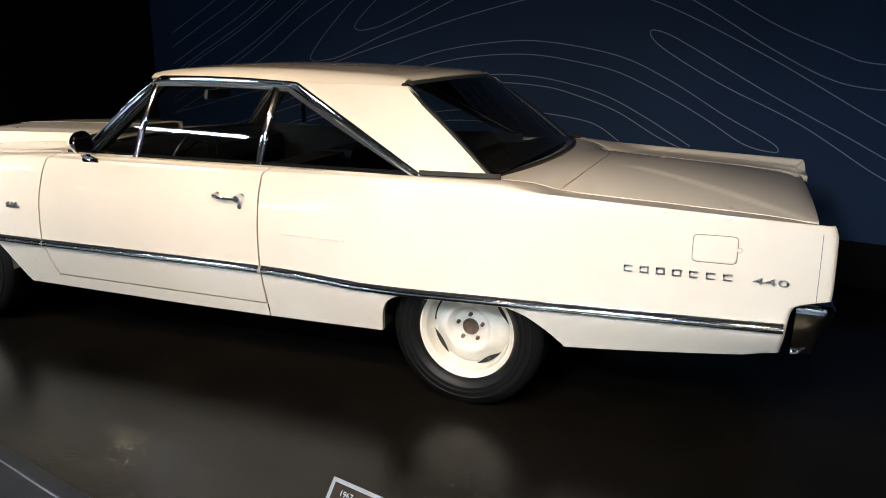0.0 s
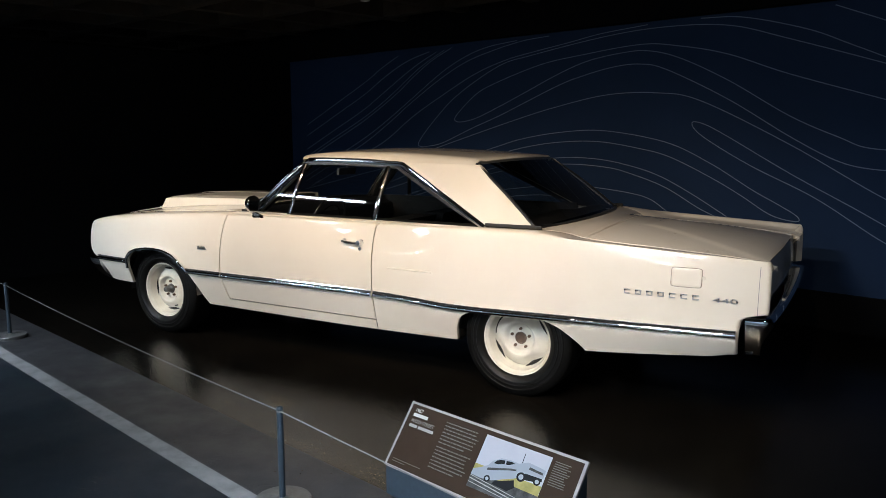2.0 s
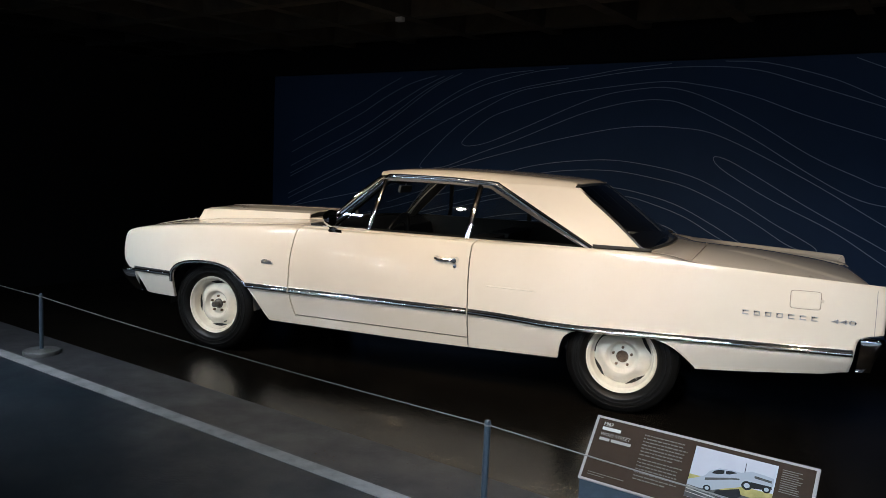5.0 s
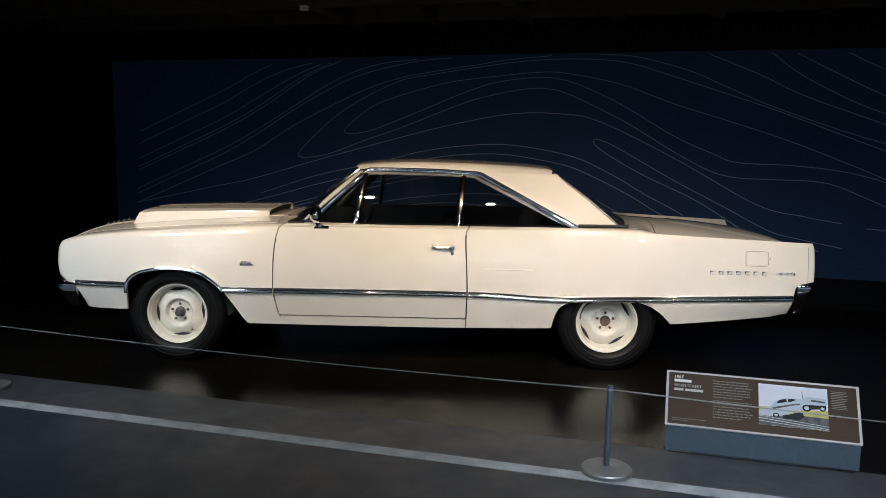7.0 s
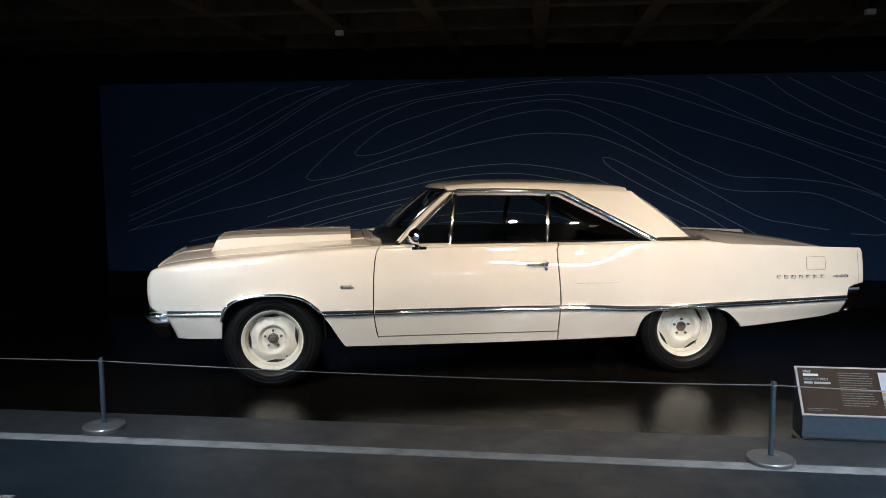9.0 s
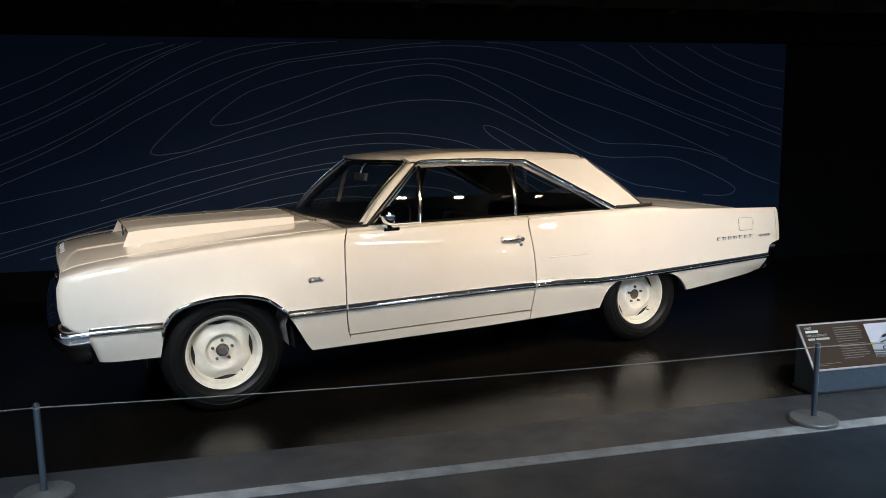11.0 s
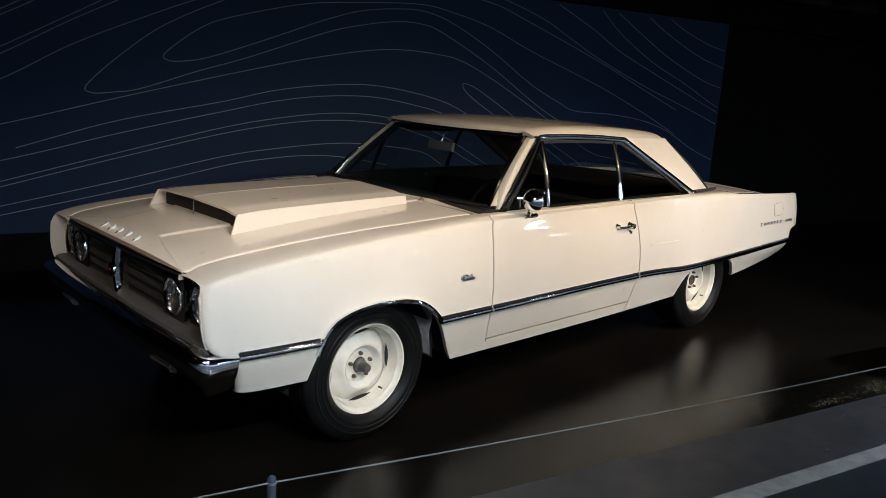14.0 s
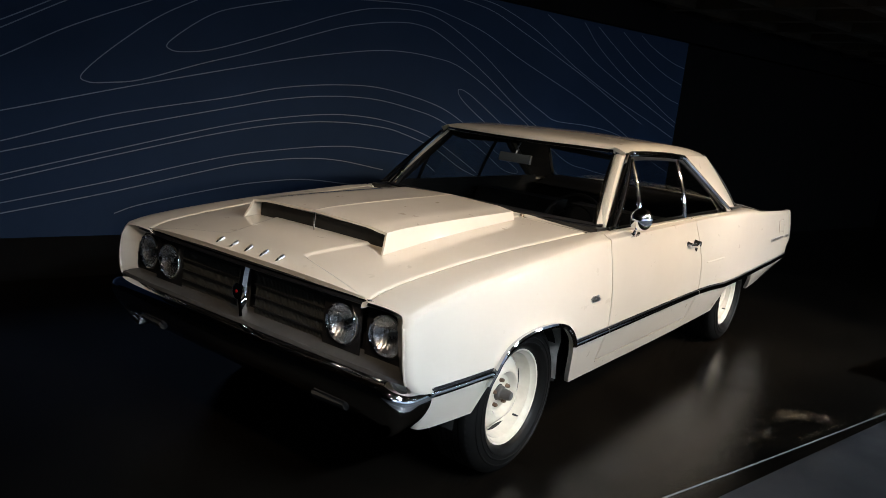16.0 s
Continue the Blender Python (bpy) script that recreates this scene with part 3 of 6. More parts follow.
def side_rows(x):
    tz, b = TRIM_Z(x), BELLY(x)
    sw, sz = SILL(x)
    ew, ez = EDGE_TOP(x)
    iw, iz = INNER(x)
    tight = smooth_step(-0.9, -0.6, x) * (1 - smooth_step(0.7, 1.3, x))   # softer shoulder along the door
    below, inside = 0.009 + 0.021 * tight, 0.009 + 0.029 * tight
    z0, w1, z1 = tz + 0.03, ew + 0.007 + 0.004 * tight, ez - below
    flank = [(2 + 2.7 * k / 14, b - (b - w1) * max(0.0, (k / 14 - 0.10) / 0.90) ** 2, z0 + (z1 - z0) * k / 14) for k in range(15)]
    ridge = smooth_step(1.78, 2.1, x)   # beside the trunk lid the fender's top falls inwards from a crest
    near = mix((ew - inside, ez + (iz - ez) * 0.25 + 0.004), (ew - 0.016, ez - 0.001), ridge)
    half = mix((ew + (iw - ew) * 0.45, ez + (iz - ez) * 0.6 + 0.007), (ew - 0.062, iz + 0.004), ridge)
    return curve([(0, sw, sz), (1, b - 0.010, tz - 0.03), *flank, (5, ew, ez), (5.15, *near), (5.5, *half), (5.93, iw + 0.010, iz), (6, iw, iz - 0.005)])


def rise(rows, z, lo=0.0, hi=5.0):
    for _ in range(22):
        m = (lo + hi) / 2
        lo, hi = (m, hi) if rows(m)[1] < z else (lo, m)
    return lo


def skin(x, z):
    """The half width of the body at a place on its side."""
    rows = side_rows(x)
    return rows(rise(rows, z))[0]


def flare(x, z):
    """The soft lip that swells round the front wheel opening."""
    d = max(0.0, z - FRONT_ARCH(x))
    return 0.011 * math.exp(-(d / 0.032) ** 1.5) * smooth_step(-1.86, -1.76, x) * (1 - smooth_step(-1.22, -1.12, x))


SPAN = [3.0, 3.25, 3.5, 3.75, 4.0, 4.25, 4.5, 4.7, 4.8, 4.9, 5.0, 5.05, 5.1, 5.15, 5.22, 5.3, 5.4, 5.5, 5.7, 5.88, 5.93, 5.965, 6.0]


def panel_shape(xs, low, left=None, right=None, top=6.0, lip=0.022, deep=(0, 0), fine=9):
    """One body panel of the left side: columns at xs from the height low(x) up; left and right: the seam's x by height."""
    a, b = xs[0], xs[-1]
    cols = []
    for x in xs:
        rows = side_rows(x)
        start = rise(rows, low(x))
        vs = spread(start, 3.0, fine)[:-1] + SPAN if start < 3 else spread(start, top, 8 + len(SPAN))
        col = []
        for v in vs:
            z = rows(v)[1]
            q = x
            if left:
                q += (left(z) - a) * max(0.0, 1 - (x - a) / 0.25)
            if right:
                q += (right(z) - b) * max(0.0, 1 - (b - x) / 0.25)
            w, zz = side_rows(q)(v) if abs(q - x) > 1e-6 else rows(v)
            for seam, depth, size in ((left, deep[0], 0.030), (right, deep[1], 0.022)):
                if seam and depth:
                    t = min(1.0, abs(q - seam(z)) / size)
                    w -= 0.75 * size * (1 - math.sqrt(max(0.0, 1 - (1 - t) ** 2)))
            col.append((q, -w - flare(q, zz), zz))
        col[0] = (col[0][0], col[0][1], low(x))
        cols.append(col)
    s = Shape().grid(cols)
    # turned-in edges all round
    for col, way, depth in ((cols[0], 1, deep[0]), (cols[-1], -1, deep[1])):
        s.grid([col, [(x + way * (0.002 + depth), y + lip + 0.8 * depth, z - (0.03 if k > len(col) - 18 else 0)) for k, (x, y, z) in enumerate(col)]])
    s.grid([[c[0] for c in cols], [(c[0][0], c[0][1] + lip, c[0][2] + 0.002) for c in cols]])
    s.grid([[c[-1] for c in cols], [(c[-1][0], c[-1][1] + 0.004, c[-1][2] - 0.02) for c in cols]])
    return s


def dense(a, b, n, *near):
    """Steps from a to b, with more of them close to the given places."""
    out = set(spread(a, b, n))
    for c in near:
        out |= {c + d for d in (-0.03, -0.018, -0.010, -0.004, 0.0, 0.004, 0.010, 0.018, 0.03) if a < c + d < b}
    return sorted(out)


FRONT_ARCH = curve([(-1.822, 0.364), (-1.812, 0.44), (-1.797, 0.53), (-1.78, 0.572), (-1.72, 0.622), (-1.607, 0.652), (-1.50, 0.660), (-1.41, 0.657), (-1.285, 0.632), (-1.205, 0.582), (-1.13, 0.504), (-1.0, 0.290)])
REAR_ARCH = curve([(1.105, 0.296), (1.122, 0.39), (1.153, 0.450), (1.22, 0.486), (1.40, 0.499), (1.634, 0.503), (1.748, 0.474), (1.826, 0.423), (1.906, 0.350)])
NOSE = curve([(0.36, -2.118), (0.50, -2.162), (0.56, -2.225), (0.60, -2.275), (0.70, -2.290), (0.79, -2.288), (0.83, -2.272), (0.90, -2.262)])
DOOR_FRONT = curve([(0.27, -0.728), (0.355, -0.765), (0.472, -0.786), (0.55, -0.793), (0.743, -0.790), (0.858, -0.781), (0.935, -0.768), (0.97, -0.742), (0.985, -0.69)])
DOOR_BACK = curve([(0.27, 0.520), (0.358, 0.521), (0.459, 0.523), (0.537, 0.525), (0.729, 0.518), (0.881, 0.511), (0.94, 0.512), (0.965, 0.528), (0.99, 0.535)])
TAIL = curve([(0.40, 2.690), (0.50, 2.700), (0.605, 2.710), (0.628, 2.722), (0.642, 2.748), (0.648, 2.80), (0.656, 2.832), (0.70, 2.835), (0.88, 2.833), (0.905, 2.824), (0.925, 2.805)])
DOOR_SILL = 0.353


def sill(x):
    return SILL(x)[1]


def fender_low(x):
    return FRONT_ARCH(x) if -1.822 <= x <= -1.0 else sill(x)


def quarter_low(x):
    return REAR_ARCH(x) if 1.105 <= x <= 1.906 else sill(x)


GAP = 0.004
fender = panel_shape(dense(-2.28, -0.79, 70, -2.276, -2.262, -1.822, -1.797, -1.0, -1.15), fender_low, NOSE, lambda z: DOOR_FRONT(z) - GAP, deep=(0.05, 0))
door = panel_shape(dense(-0.78, 0.52, 40), lambda x: DOOR_SILL, lambda z: DOOR_FRONT(z) + GAP, lambda z: DOOR_BACK(z) - GAP)
quarter = panel_shape(dense(0.525, 2.82, 84, 2.806, 2.816, 1.105, 1.153, 1.906), quarter_low, lambda z: DOOR_BACK(z) + GAP, TAIL, deep=(0, 0.03), fine=26)


def sill_shape():
    rows = []
    for x in spread(-0.755, 0.518, 20):
        r = side_rows(x)
        a, b = 0.0, rise(r, DOOR_SILL - 0.009)
        rows.append([(x, -r(v)[0], r(v)[1]) for v in spread(a, b, 5)] + [(x, -r(b)[0] + 0.02, DOOR_SILL - 0.008)])
        rows[-1].insert(0, (x, -r(0)[0] + 0.05, r(0)[1] + 0.002))
    return Shape().grid(rows)


body_parts = {}
for far in (False, True):
    for name, s in (("front_fender", fender), ("door", door), ("quarter_panel", quarter), ("sill", sill_shape())):
        body_parts[name, far] = part(name, s.mirror() if far else s, PAINT, car)


# hood, cowl and deck
HOOD_MID = curve([(-2.30, 0.838), (-2.285, 0.858), (-2.25, 0.878), (-2.1, 0.904), (-1.9, 0.928), (-1.5, 0.962), (-1.0, 0.988), (-0.78, 0.996)])


def hood_z(x, y):
    w, ze = INNER(x)
    f = min(abs(y) / w, 1.0)
    z = HOOD_MID(x) + (ze - HOOD_MID(x)) * f ** 2.4
    # the raised middle
    side = min(0.36, 0.27 + 0.21 * (x + 1.93)) + 0.5 * max(0.0, (-2.17 - x) / 0.11) ** 1.5   # it flares out along the hood's front edge
    run = 0.009 + 0.07 * smooth_step(-2.14, -2.23, x)
    return z + 0.007 * (1 - smooth_step(side, side + run, abs(y)))


def hood_front(y):
    return -2.283 + 0.018 * (abs(y) / 0.655) ** 2


def hood_shape():
    s, rows = Shape(), []
    us = sorted(set([0, 0.004, 0.008] + spread(0.012, 0.11, 44) + spread(0.12, 1.0, 96)))
    ys = sorted(set(spread(-0.985, 0.985, 190)) | {-1, -0.994, 0.994, 1})
    for u in us:
        row = []
        for f in ys:
            y0 = f * 0.655
            x = hood_front(y0) + (-0.80 - 0.05 * (1 - f * f) - hood_front(y0)) * u
            y = f * (INNER(x)[0] - 0.005)
            row.append((x, y, hood_z(x, y) - (0.005 if abs(f) > 0.999 else 0.0015 if abs(f) > 0.99 else 0)))
        rows.append(row)
    s.grid(rows)
    s.grid([[(x + 0.004, y, z - 0.02) for x, y, z in rows[0]], rows[0]])
    s.grid([[(x, y, z - 0.025) for x, y, z in rows[-1]], rows[-1]])
    for k in (0, -1):
        s.grid([[r[k] for r in rows], [(r[k][0], r[k][1] * 0.994, r[k][2] - 0.02) for r in rows]])
    return s


hood = part("hood", hood_shape(), PAINT, car)


def scoop_shape():
    """The wide bonnet scoop: a thin shell open at the front and at the back."""
    s = Shape()
    for inset in (0.0, 0.010):
        rows = []
        for u in spread(0, 1, 24):
            x = -1.905 + 0.965 * u
            half = 0.404 - 0.014 * u - inset
            top = curve([(0, 0.998), (0.12, 1.008), (1, 1.028)])(u) - inset
            row = []
            for f in sorted(spread(-1, 1, 24) + [-0.022, -0.008, 0.0, 0.008, 0.022, -0.86, -0.80, 0.80, 0.86]):
                ridge = 0.011 * (1 - abs(f)) + 0.0022 * (1 - smooth_step(0.0, 0.02, abs(f))) - 0.010 * smooth_step(0.74, 1.0, abs(f)) + 0.010
                row.append((x - 0.008 * (1 - f * f) * (1 - u), f * half, top + ridge))
            foot = half + 0.022 * (1 - 0.5 * u)
            xf = x - 0.038 * (1 - u) ** 2
            low = hood_z(xf, foot) + 0.001
            left = [(xf + (x - xf) * t, -(foot + (half - foot) * t), low + (row[0][2] - low) * t) for t in (0, 0.35, 0.7, 0.93)]
            right = [(p[0], -p[1], p[2]) for p in left[::-1]]
            rows.append(left + row + right)
        s.grid(rows, flip=inset > 0)
        s_rows = rows if inset == 0 else s_rows
        if inset:
            s.grid([s_rows[0], rows[0]])
            s.grid([s_rows[-1], rows[-1]])
        s_rows = rows
    return s


scoop = part("hood_scoop", scoop_shape(), PAINT, car)
# Flat dark sheets close the open scoop and stand in for its inner shade.
part("scoop_mouth_shade", Shape().grid([[(-1.868 - 0.008 * (1 - (y / 0.4) ** 2), y, z) for y in spread(-0.392, 0.392, 9)] for z in (0.92, 0.994)]), DARK, scoop, "dark sheet standing in for shade in the scoop's mouth")
part("scoop_rear_shade", Shape().grid([[(-0.955, y, z) for y in spread(-0.37, 0.37, 5)] for z in (0.97, 1.03)]), DARK, scoop)
part("scoop_post", Shape().lathe([(0.925, 0.0), (0.925, 0.010), (0.93, 0.005), (1.006, 0.005), (1.006, 0)], "z", (-1.908, 0, 0), 12), CHROME, scoop, "thin bright centre post")


def glass_foot(y):
    """The plan line along which the windscreen meets the cowl."""
    return -0.615 - 0.15 * (1 - (abs(y) / 0.745) ** 2.2)


def cowl_shape():
    rows = []
    for f in spread(-1, 1, 41):
        a = (-0.80 - 0.05 * (1 - f * f)) + 0.006
        ya = f * (INNER(a)[0] - 0.003)
        yb = f * 0.750
        b = glass_foot(yb) + 0.03
        row = []
        for t in spread(0, 1, 8):
            x, y = a + (b - a) * t, ya + (yb - ya) * t
            z = hood_z(min(a, -0.80), ya) + 0.004 * t - 0.012 * math.sin(math.pi * t)
            row.append((x, y, z))
        row.insert(0, (a, ya, row[0][2] - 0.03))
        rows.append(row)
    return Shape().grid(rows)


part("cowl", cowl_shape(), PAINT, car)

DECK_MID = curve([(1.66, 0.996), (1.9, 0.988), (2.2, 0.968), (2.5, 0.938), (2.68, 0.911), (2.78, 0.886), (2.805, 0.866)])


def deck_z(x, y):
    w, ze = INNER(x)
    f = min(abs(y) / w, 1.0)
    wing = 0.16 + 0.46 * max(0.0, (x - 2.0) / 0.74) ** 1.2   # a faint raised field that widens to the tail
    return DECK_MID(x) + (ze - DECK_MID(x)) * f ** 2.2 + 0.005 * (1 - smooth_step(wing - 0.015, wing + 0.015, abs(y))) * smooth_step(2.0, 2.1, x)


def deck_shape(a, b, left_edge):
    s, rows = Shape(), []
    for u in spread(0, 1, 34):
        row = []
        for f in spread(-1, 1, 81):
            x = a(f) + (b(f) - a(f)) * u
            y = f * left_edge(x)
            row.append((x, y, deck_z(x, y)))
        rows.append(row)
    s.grid(rows)
    for k in (0, -1):
        s.grid([rows[k], [(x, y, z - 0.03) for x, y, z in rows[k]]])
        s.grid([[r[k] for r in rows], [(r[k][0], r[k][1], r[k][2] - 0.03) for r in rows]])
    return s


def lid_front(f):
    return 1.895 - 0.065 * f * f


trunk_lid = deck_shape(lambda f: lid_front(f), lambda f: 2.80 - 0.01 * f * f, lambda x: INNER(x)[0] - 0.004)
lid_rows = [[(2.802 - 0.01 * f * f + 0.012 * t, f * 0.635, 0.868 - 0.18 * t) for t in (0, 0.05, 0.5, 1)] for f in spread(-1, 1, 21)]
trunk_lid.grid(lid_rows)
part("trunk_lid", trunk_lid, PAINT, car)


def backlight_foot(f):
    return 1.690 - 0.110 * f * f


part("rear_deck", deck_shape(lambda f: backlight_foot(f) - 0.05, lambda f: lid_front(f) - 0.006, lambda x: INNER(x)[0] - 0.002), PAINT, car)

# ---- roof
ROOF_MID = curve([(-0.36, 1.368), (-0.30, 1.388), (-0.22, 1.402), (-0.05, 1.414), (0.175, 1.421), (0.4, 1.420), (0.62, 1.414), (0.84, 1.404), (1.06, 1.389), (1.17, 1.376)])
RAIL = curve([(-0.36, 0.628, 1.325), (-0.24, 0.632, 1.352), (0.0, 0.638, 1.356), (0.3, 0.642, 1.352), (0.58, 0.645, 1.340), (0.85, 0.640, 1.340), (1.17, 0.615, 1.335)])


def roof_front(f):
    return -0.335 + 0.095 * abs(f) ** 2.2


def roof_back(f):
    return 1.155 - 0.055 * f * f


def roof_point(x, f):
    w, ze = RAIL(x)
    a = abs(f)
    top = ROOF_MID(x) - 0.022 * a ** 2
    z = top - (top - ze) * smooth_step(0.86, 1.0, a) ** 1.5 * 1.0
    yy = w * (a if a < 0.9 else 0.9 + 0.1 * (1 - (1 - (a - 0.9) / 0.1) ** 1.6))
    return (x, math.copysign(yy, f), z)


def roof_shape():
    s, rows = Shape(), []
    fs = [-1, -0.99, -0.975, -0.955, -0.93, -0.90, -0.86] + spread(-0.8, 0.8, 25) + [0.86, 0.90, 0.93, 0.955, 0.975, 0.99, 1]
    us = [0, 0.006, 0.015, 0.03] + spread(0.06, 0.94, 36) + [0.97, 0.985, 0.994, 1]
    for u in us:
        dip = 0.016 * (max(0, 1 - u / 0.03) ** 2) + 0.012 * (max(0, (u - 0.97) / 0.03) ** 2)
        row = []
        for f in fs:
            x = roof_front(f) + (roof_back(f) - roof_front(f)) * u
            p = roof_point(x, f)
            row.append((p[0], p[1], p[2] - dip * (1 if abs(f) < 0.9 else 0.0)))
        rows.append(row)
    s.grid(rows)
    s.grid([[(x + 0.01, y * 0.98, z - 0.02) for x, y, z in rows[0]], rows[0]])
    s.grid([[(x - 0.01, y * 0.98, z - 0.02) for x, y, z in rows[-1]], rows[-1]])
    return s


roof = part("roof", roof_shape(), PAINT, car)


def sail_edge_front(t):
    return mix((0.585, 0.645, 1.339), (1.262, 0.806, 0.980), t)


def sail_edge_back(t):
    p = mix((1.100, 0.622, 1.352), (1.556, 0.770, 0.975), t)
    return [p[0] + 0.004 * math.sin(math.pi * t), p[1] + 0.010 * math.sin(math.pi * t), p[2]]


def sail_point(s, t):
    a, b = sail_edge_front(t), sail_edge_back(t)
    p = mix(a, b, s)
    if t < 1e-6:
        p[1], p[2] = RAIL(p[0])
    k = math.sin(math.pi * s) * 0.012 * (1 - (1 - t) ** 6)
    return (p[0], -(p[1] + k), p[2])


def sail_shape():
    rows = [[sail_point(s, t) for s in spread(0, 1, 18)] for t in spread(0, 1, 20)]
    s = Shape().grid(rows)
    # rounded turn into the rear window
    s.grid([[r[-1] for r in rows], [(r[-1][0] + 0.010, r[-1][1] + 0.006, r[-1][2] + 0.004) for r in rows], [(r[-1][0] + 0.012, r[-1][1] + 0.03, r[-1][2] + 0.002) for r in rows]])
    s.grid([[r[0] for r in rows], [(r[0][0], r[0][1] + 0.03, r[0][2]) for r in rows]])
    s.grid([rows[-1], [(x, y + 0.03, z - 0.003) for x, y, z in rows[-1]]])
    return s


for far in (False, True):
    s = sail_shape()
    part("roof_pillar", s.mirror() if far else s, PAINT, car)

# ---- glass
def windscreen_point(f, t):
    """f across, t from the foot up."""
    yb, yt = f * 0.735, f * 0.610
    foot = (glass_foot(yb) + 0.012, yb, 0.985 + 0.012 * (1 - f * f))
    head = (roof_front(f) + 0.012, yt, roof_point(roof_front(f), f * 0.93)[2] - 0.020)
    p = mix(foot, head, t)
    return (p[0] - 0.018 * math.sin(math.pi * t), p[1], p[2] + 0.012 * math.sin(math.pi * t))


windscreen = part("windscreen", Shape().grid([[windscreen_point(f, t) for f in spread(-1, 1, 33)] for t in spread(0, 1, 14)]), GLASS, car, "clear curved windscreen")


def backlight_point(f, t):
    b = sail_edge_back(t)
    w = b[1] - 0.012
    head, foot = roof_back(f) - 0.004, backlight_foot(f)
    x = head + (foot - head) * t
    zt, zf = roof_point(roof_back(f), f * 0.93)[2] - 0.014, 0.982 + 0.014 * (1 - f * f)
    z = zt + (zf - zt) * t
    return (x + (b[0] + 0.012 - (roof_back(1) + (backlight_foot(1) - roof_back(1)) * t)) * abs(f) ** 6, f * w, z + 0.012 * math.sin(math.pi * t))


backlight = part("rear_window", Shape().grid([[backlight_point(f, t) for f in spread(-1, 1, 33)] for t in spread(0, 1, 14)]), GLASS, car, "clear curved rear window")


def pane_y(z):
    t = (z - 0.98) / 0.36
    return 0.778 - 0.138 * t + 0.014 * math.sin(math.pi * min(max(t, 0), 1))


ROOF_LINE = curve([(-0.66, 0.975), (-0.63, 0.985), (-0.225, 1.338), (0.0, 1.342), (0.3, 1.338), (0.585, 1.326), (1.262, 0.975)])


def roof_line(x):
    if x < -0.225:
        return 0.985 + (x + 0.63) / 0.405 * 0.353
    if x > 0.585:
        return 1.326 - (x - 0.585) / 0.677 * 0.351
    return ROOF_LINE(x)


def pane_shape(a, b, n=14):
    """Side glass between two leaning lines a and b of (x at the belt, x at 1.34)."""
    rows = []
    for s in spread(0, 1, n):
        x0, x1 = a[0] + (b[0] - a[0]) * s, a[1] + (b[1] - a[1]) * s
        col = []
        top = 1.34
        for _ in range(12):
            top = min(1.345, max(0.972, roof_line(x0 + (x1 - x0) * (top - 0.97) / 0.37)))
        for z in spread(0.970, top, 12):
            col.append((x0 + (x1 - x0) * (z - 0.97) / 0.37, -pane_y(z), z))
        rows.append(col)
    return Shape().grid(rows)


VENT, BPOST = (-0.252, -0.190), (0.455, 0.495)
for far in (False, True):
    for name, a, b, label in (("vent_window", (-0.625, -0.235), VENT, "small front quarter light"), ("door_window", VENT, BPOST, "raised clear door window"),
                              ("quarter_window", BPOST, (1.262, 0.60), "clear rear side window")):
        s = pane_shape(a, b, 18)
        part(name, s.mirror() if far else s, GLASS, car, label)

# ---- windscreen pillars
def pillar_edges(t):
    """The pillar's front and back edge, t from the foot up."""
    bow = math.sin(math.pi * min(max(t, 0.0), 1.0))
    a = (-0.645 + 0.401 * t - 0.012 * bow, -(0.709 - 0.124 * t), 0.976 + 0.366 * t + 0.004 * bow)
    b = (-0.606 + 0.401 * t - 0.005 * bow, -(0.738 - 0.124 * t), 0.976 + 0.366 * t + 0.002 * bow)
    return a, b


def pillar_shape():
    rows = []
    for t in spread(-0.02, 1.0, 18):
        a, b = pillar_edges(t)
        m = mix(a, b, 0.5)
        rows.append([(a[0] + 0.012, a[1] + 0.018, a[2] - 0.006), (a[0] + 0.001, a[1] + 0.003, a[2]), (a[0] + 0.003, a[1] - 0.004, a[2]), (m[0] - 0.001, m[1] - 0.002, m[2] + 0.001), (b[0] - 0.002, b[1], b[2]), (b[0] + 0.006, b[1] - 0.001, b[2] - 0.002), (b[0] + 0.03, b[1] + 0.006, b[2] - 0.012), (b[0] + 0.03, b[1] + 0.04, b[2] - 0.015)])
    return Shape().grid(rows)


def pillar_moulding():
    rows = []
    for t in spread(0.0, 0.985, 18):
        a, _ = pillar_edges(t)
        g = windscreen_point(-0.925, t)
        m = mix(a, g, 0.5)
        rows.append([(a[0] + 0.003, a[1] + 0.004, a[2] - 0.002), (a[0] - 0.002, a[1] + 0.007, a[2] + 0.002), (m[0] - 0.004, m[1], m[2] + 0.005), (g[0] - 0.003, g[1], g[2] + 0.004), (g[0] + 0.003, g[1] + 0.002, g[2] - 0.002)])
    return Shape().grid(rows)


for far in (False, True):
    s = pillar_shape()
    part("windscreen_pillar", s.mirror() if far else s, PAINT, car)
    s = pillar_moulding()
    part("pillar_moulding", s.mirror() if far else s, STAINLESS, windscreen, "bright moulding beside the windscreen")

# ---- bright trim
STRIP = [(0.0, -0.020)] + [(0.014 * math.sin(math.pi * k / 12) ** 0.8, -0.0055 - 0.0145 * math.cos(math.pi * k / 12)) for k in range(1, 12)] + [(0.0, 0.009)]
GROOVE = [(0.0, 0.0085), (0.006, 0.0085), (0.006, 0.0155), (0.0, 0.0155)]


def side_path(points):
    return [(x, -skin(x, z) - flare(x, z) - 0.001, z) for x, z in points]


def both(name, build, mat, label="", parent=None):
    out = []
    for far in (False, True):
        s = build()
        out.append(part(name, s.mirror() if far else s, mat, (parent[far] if parent else car), label))
    return out


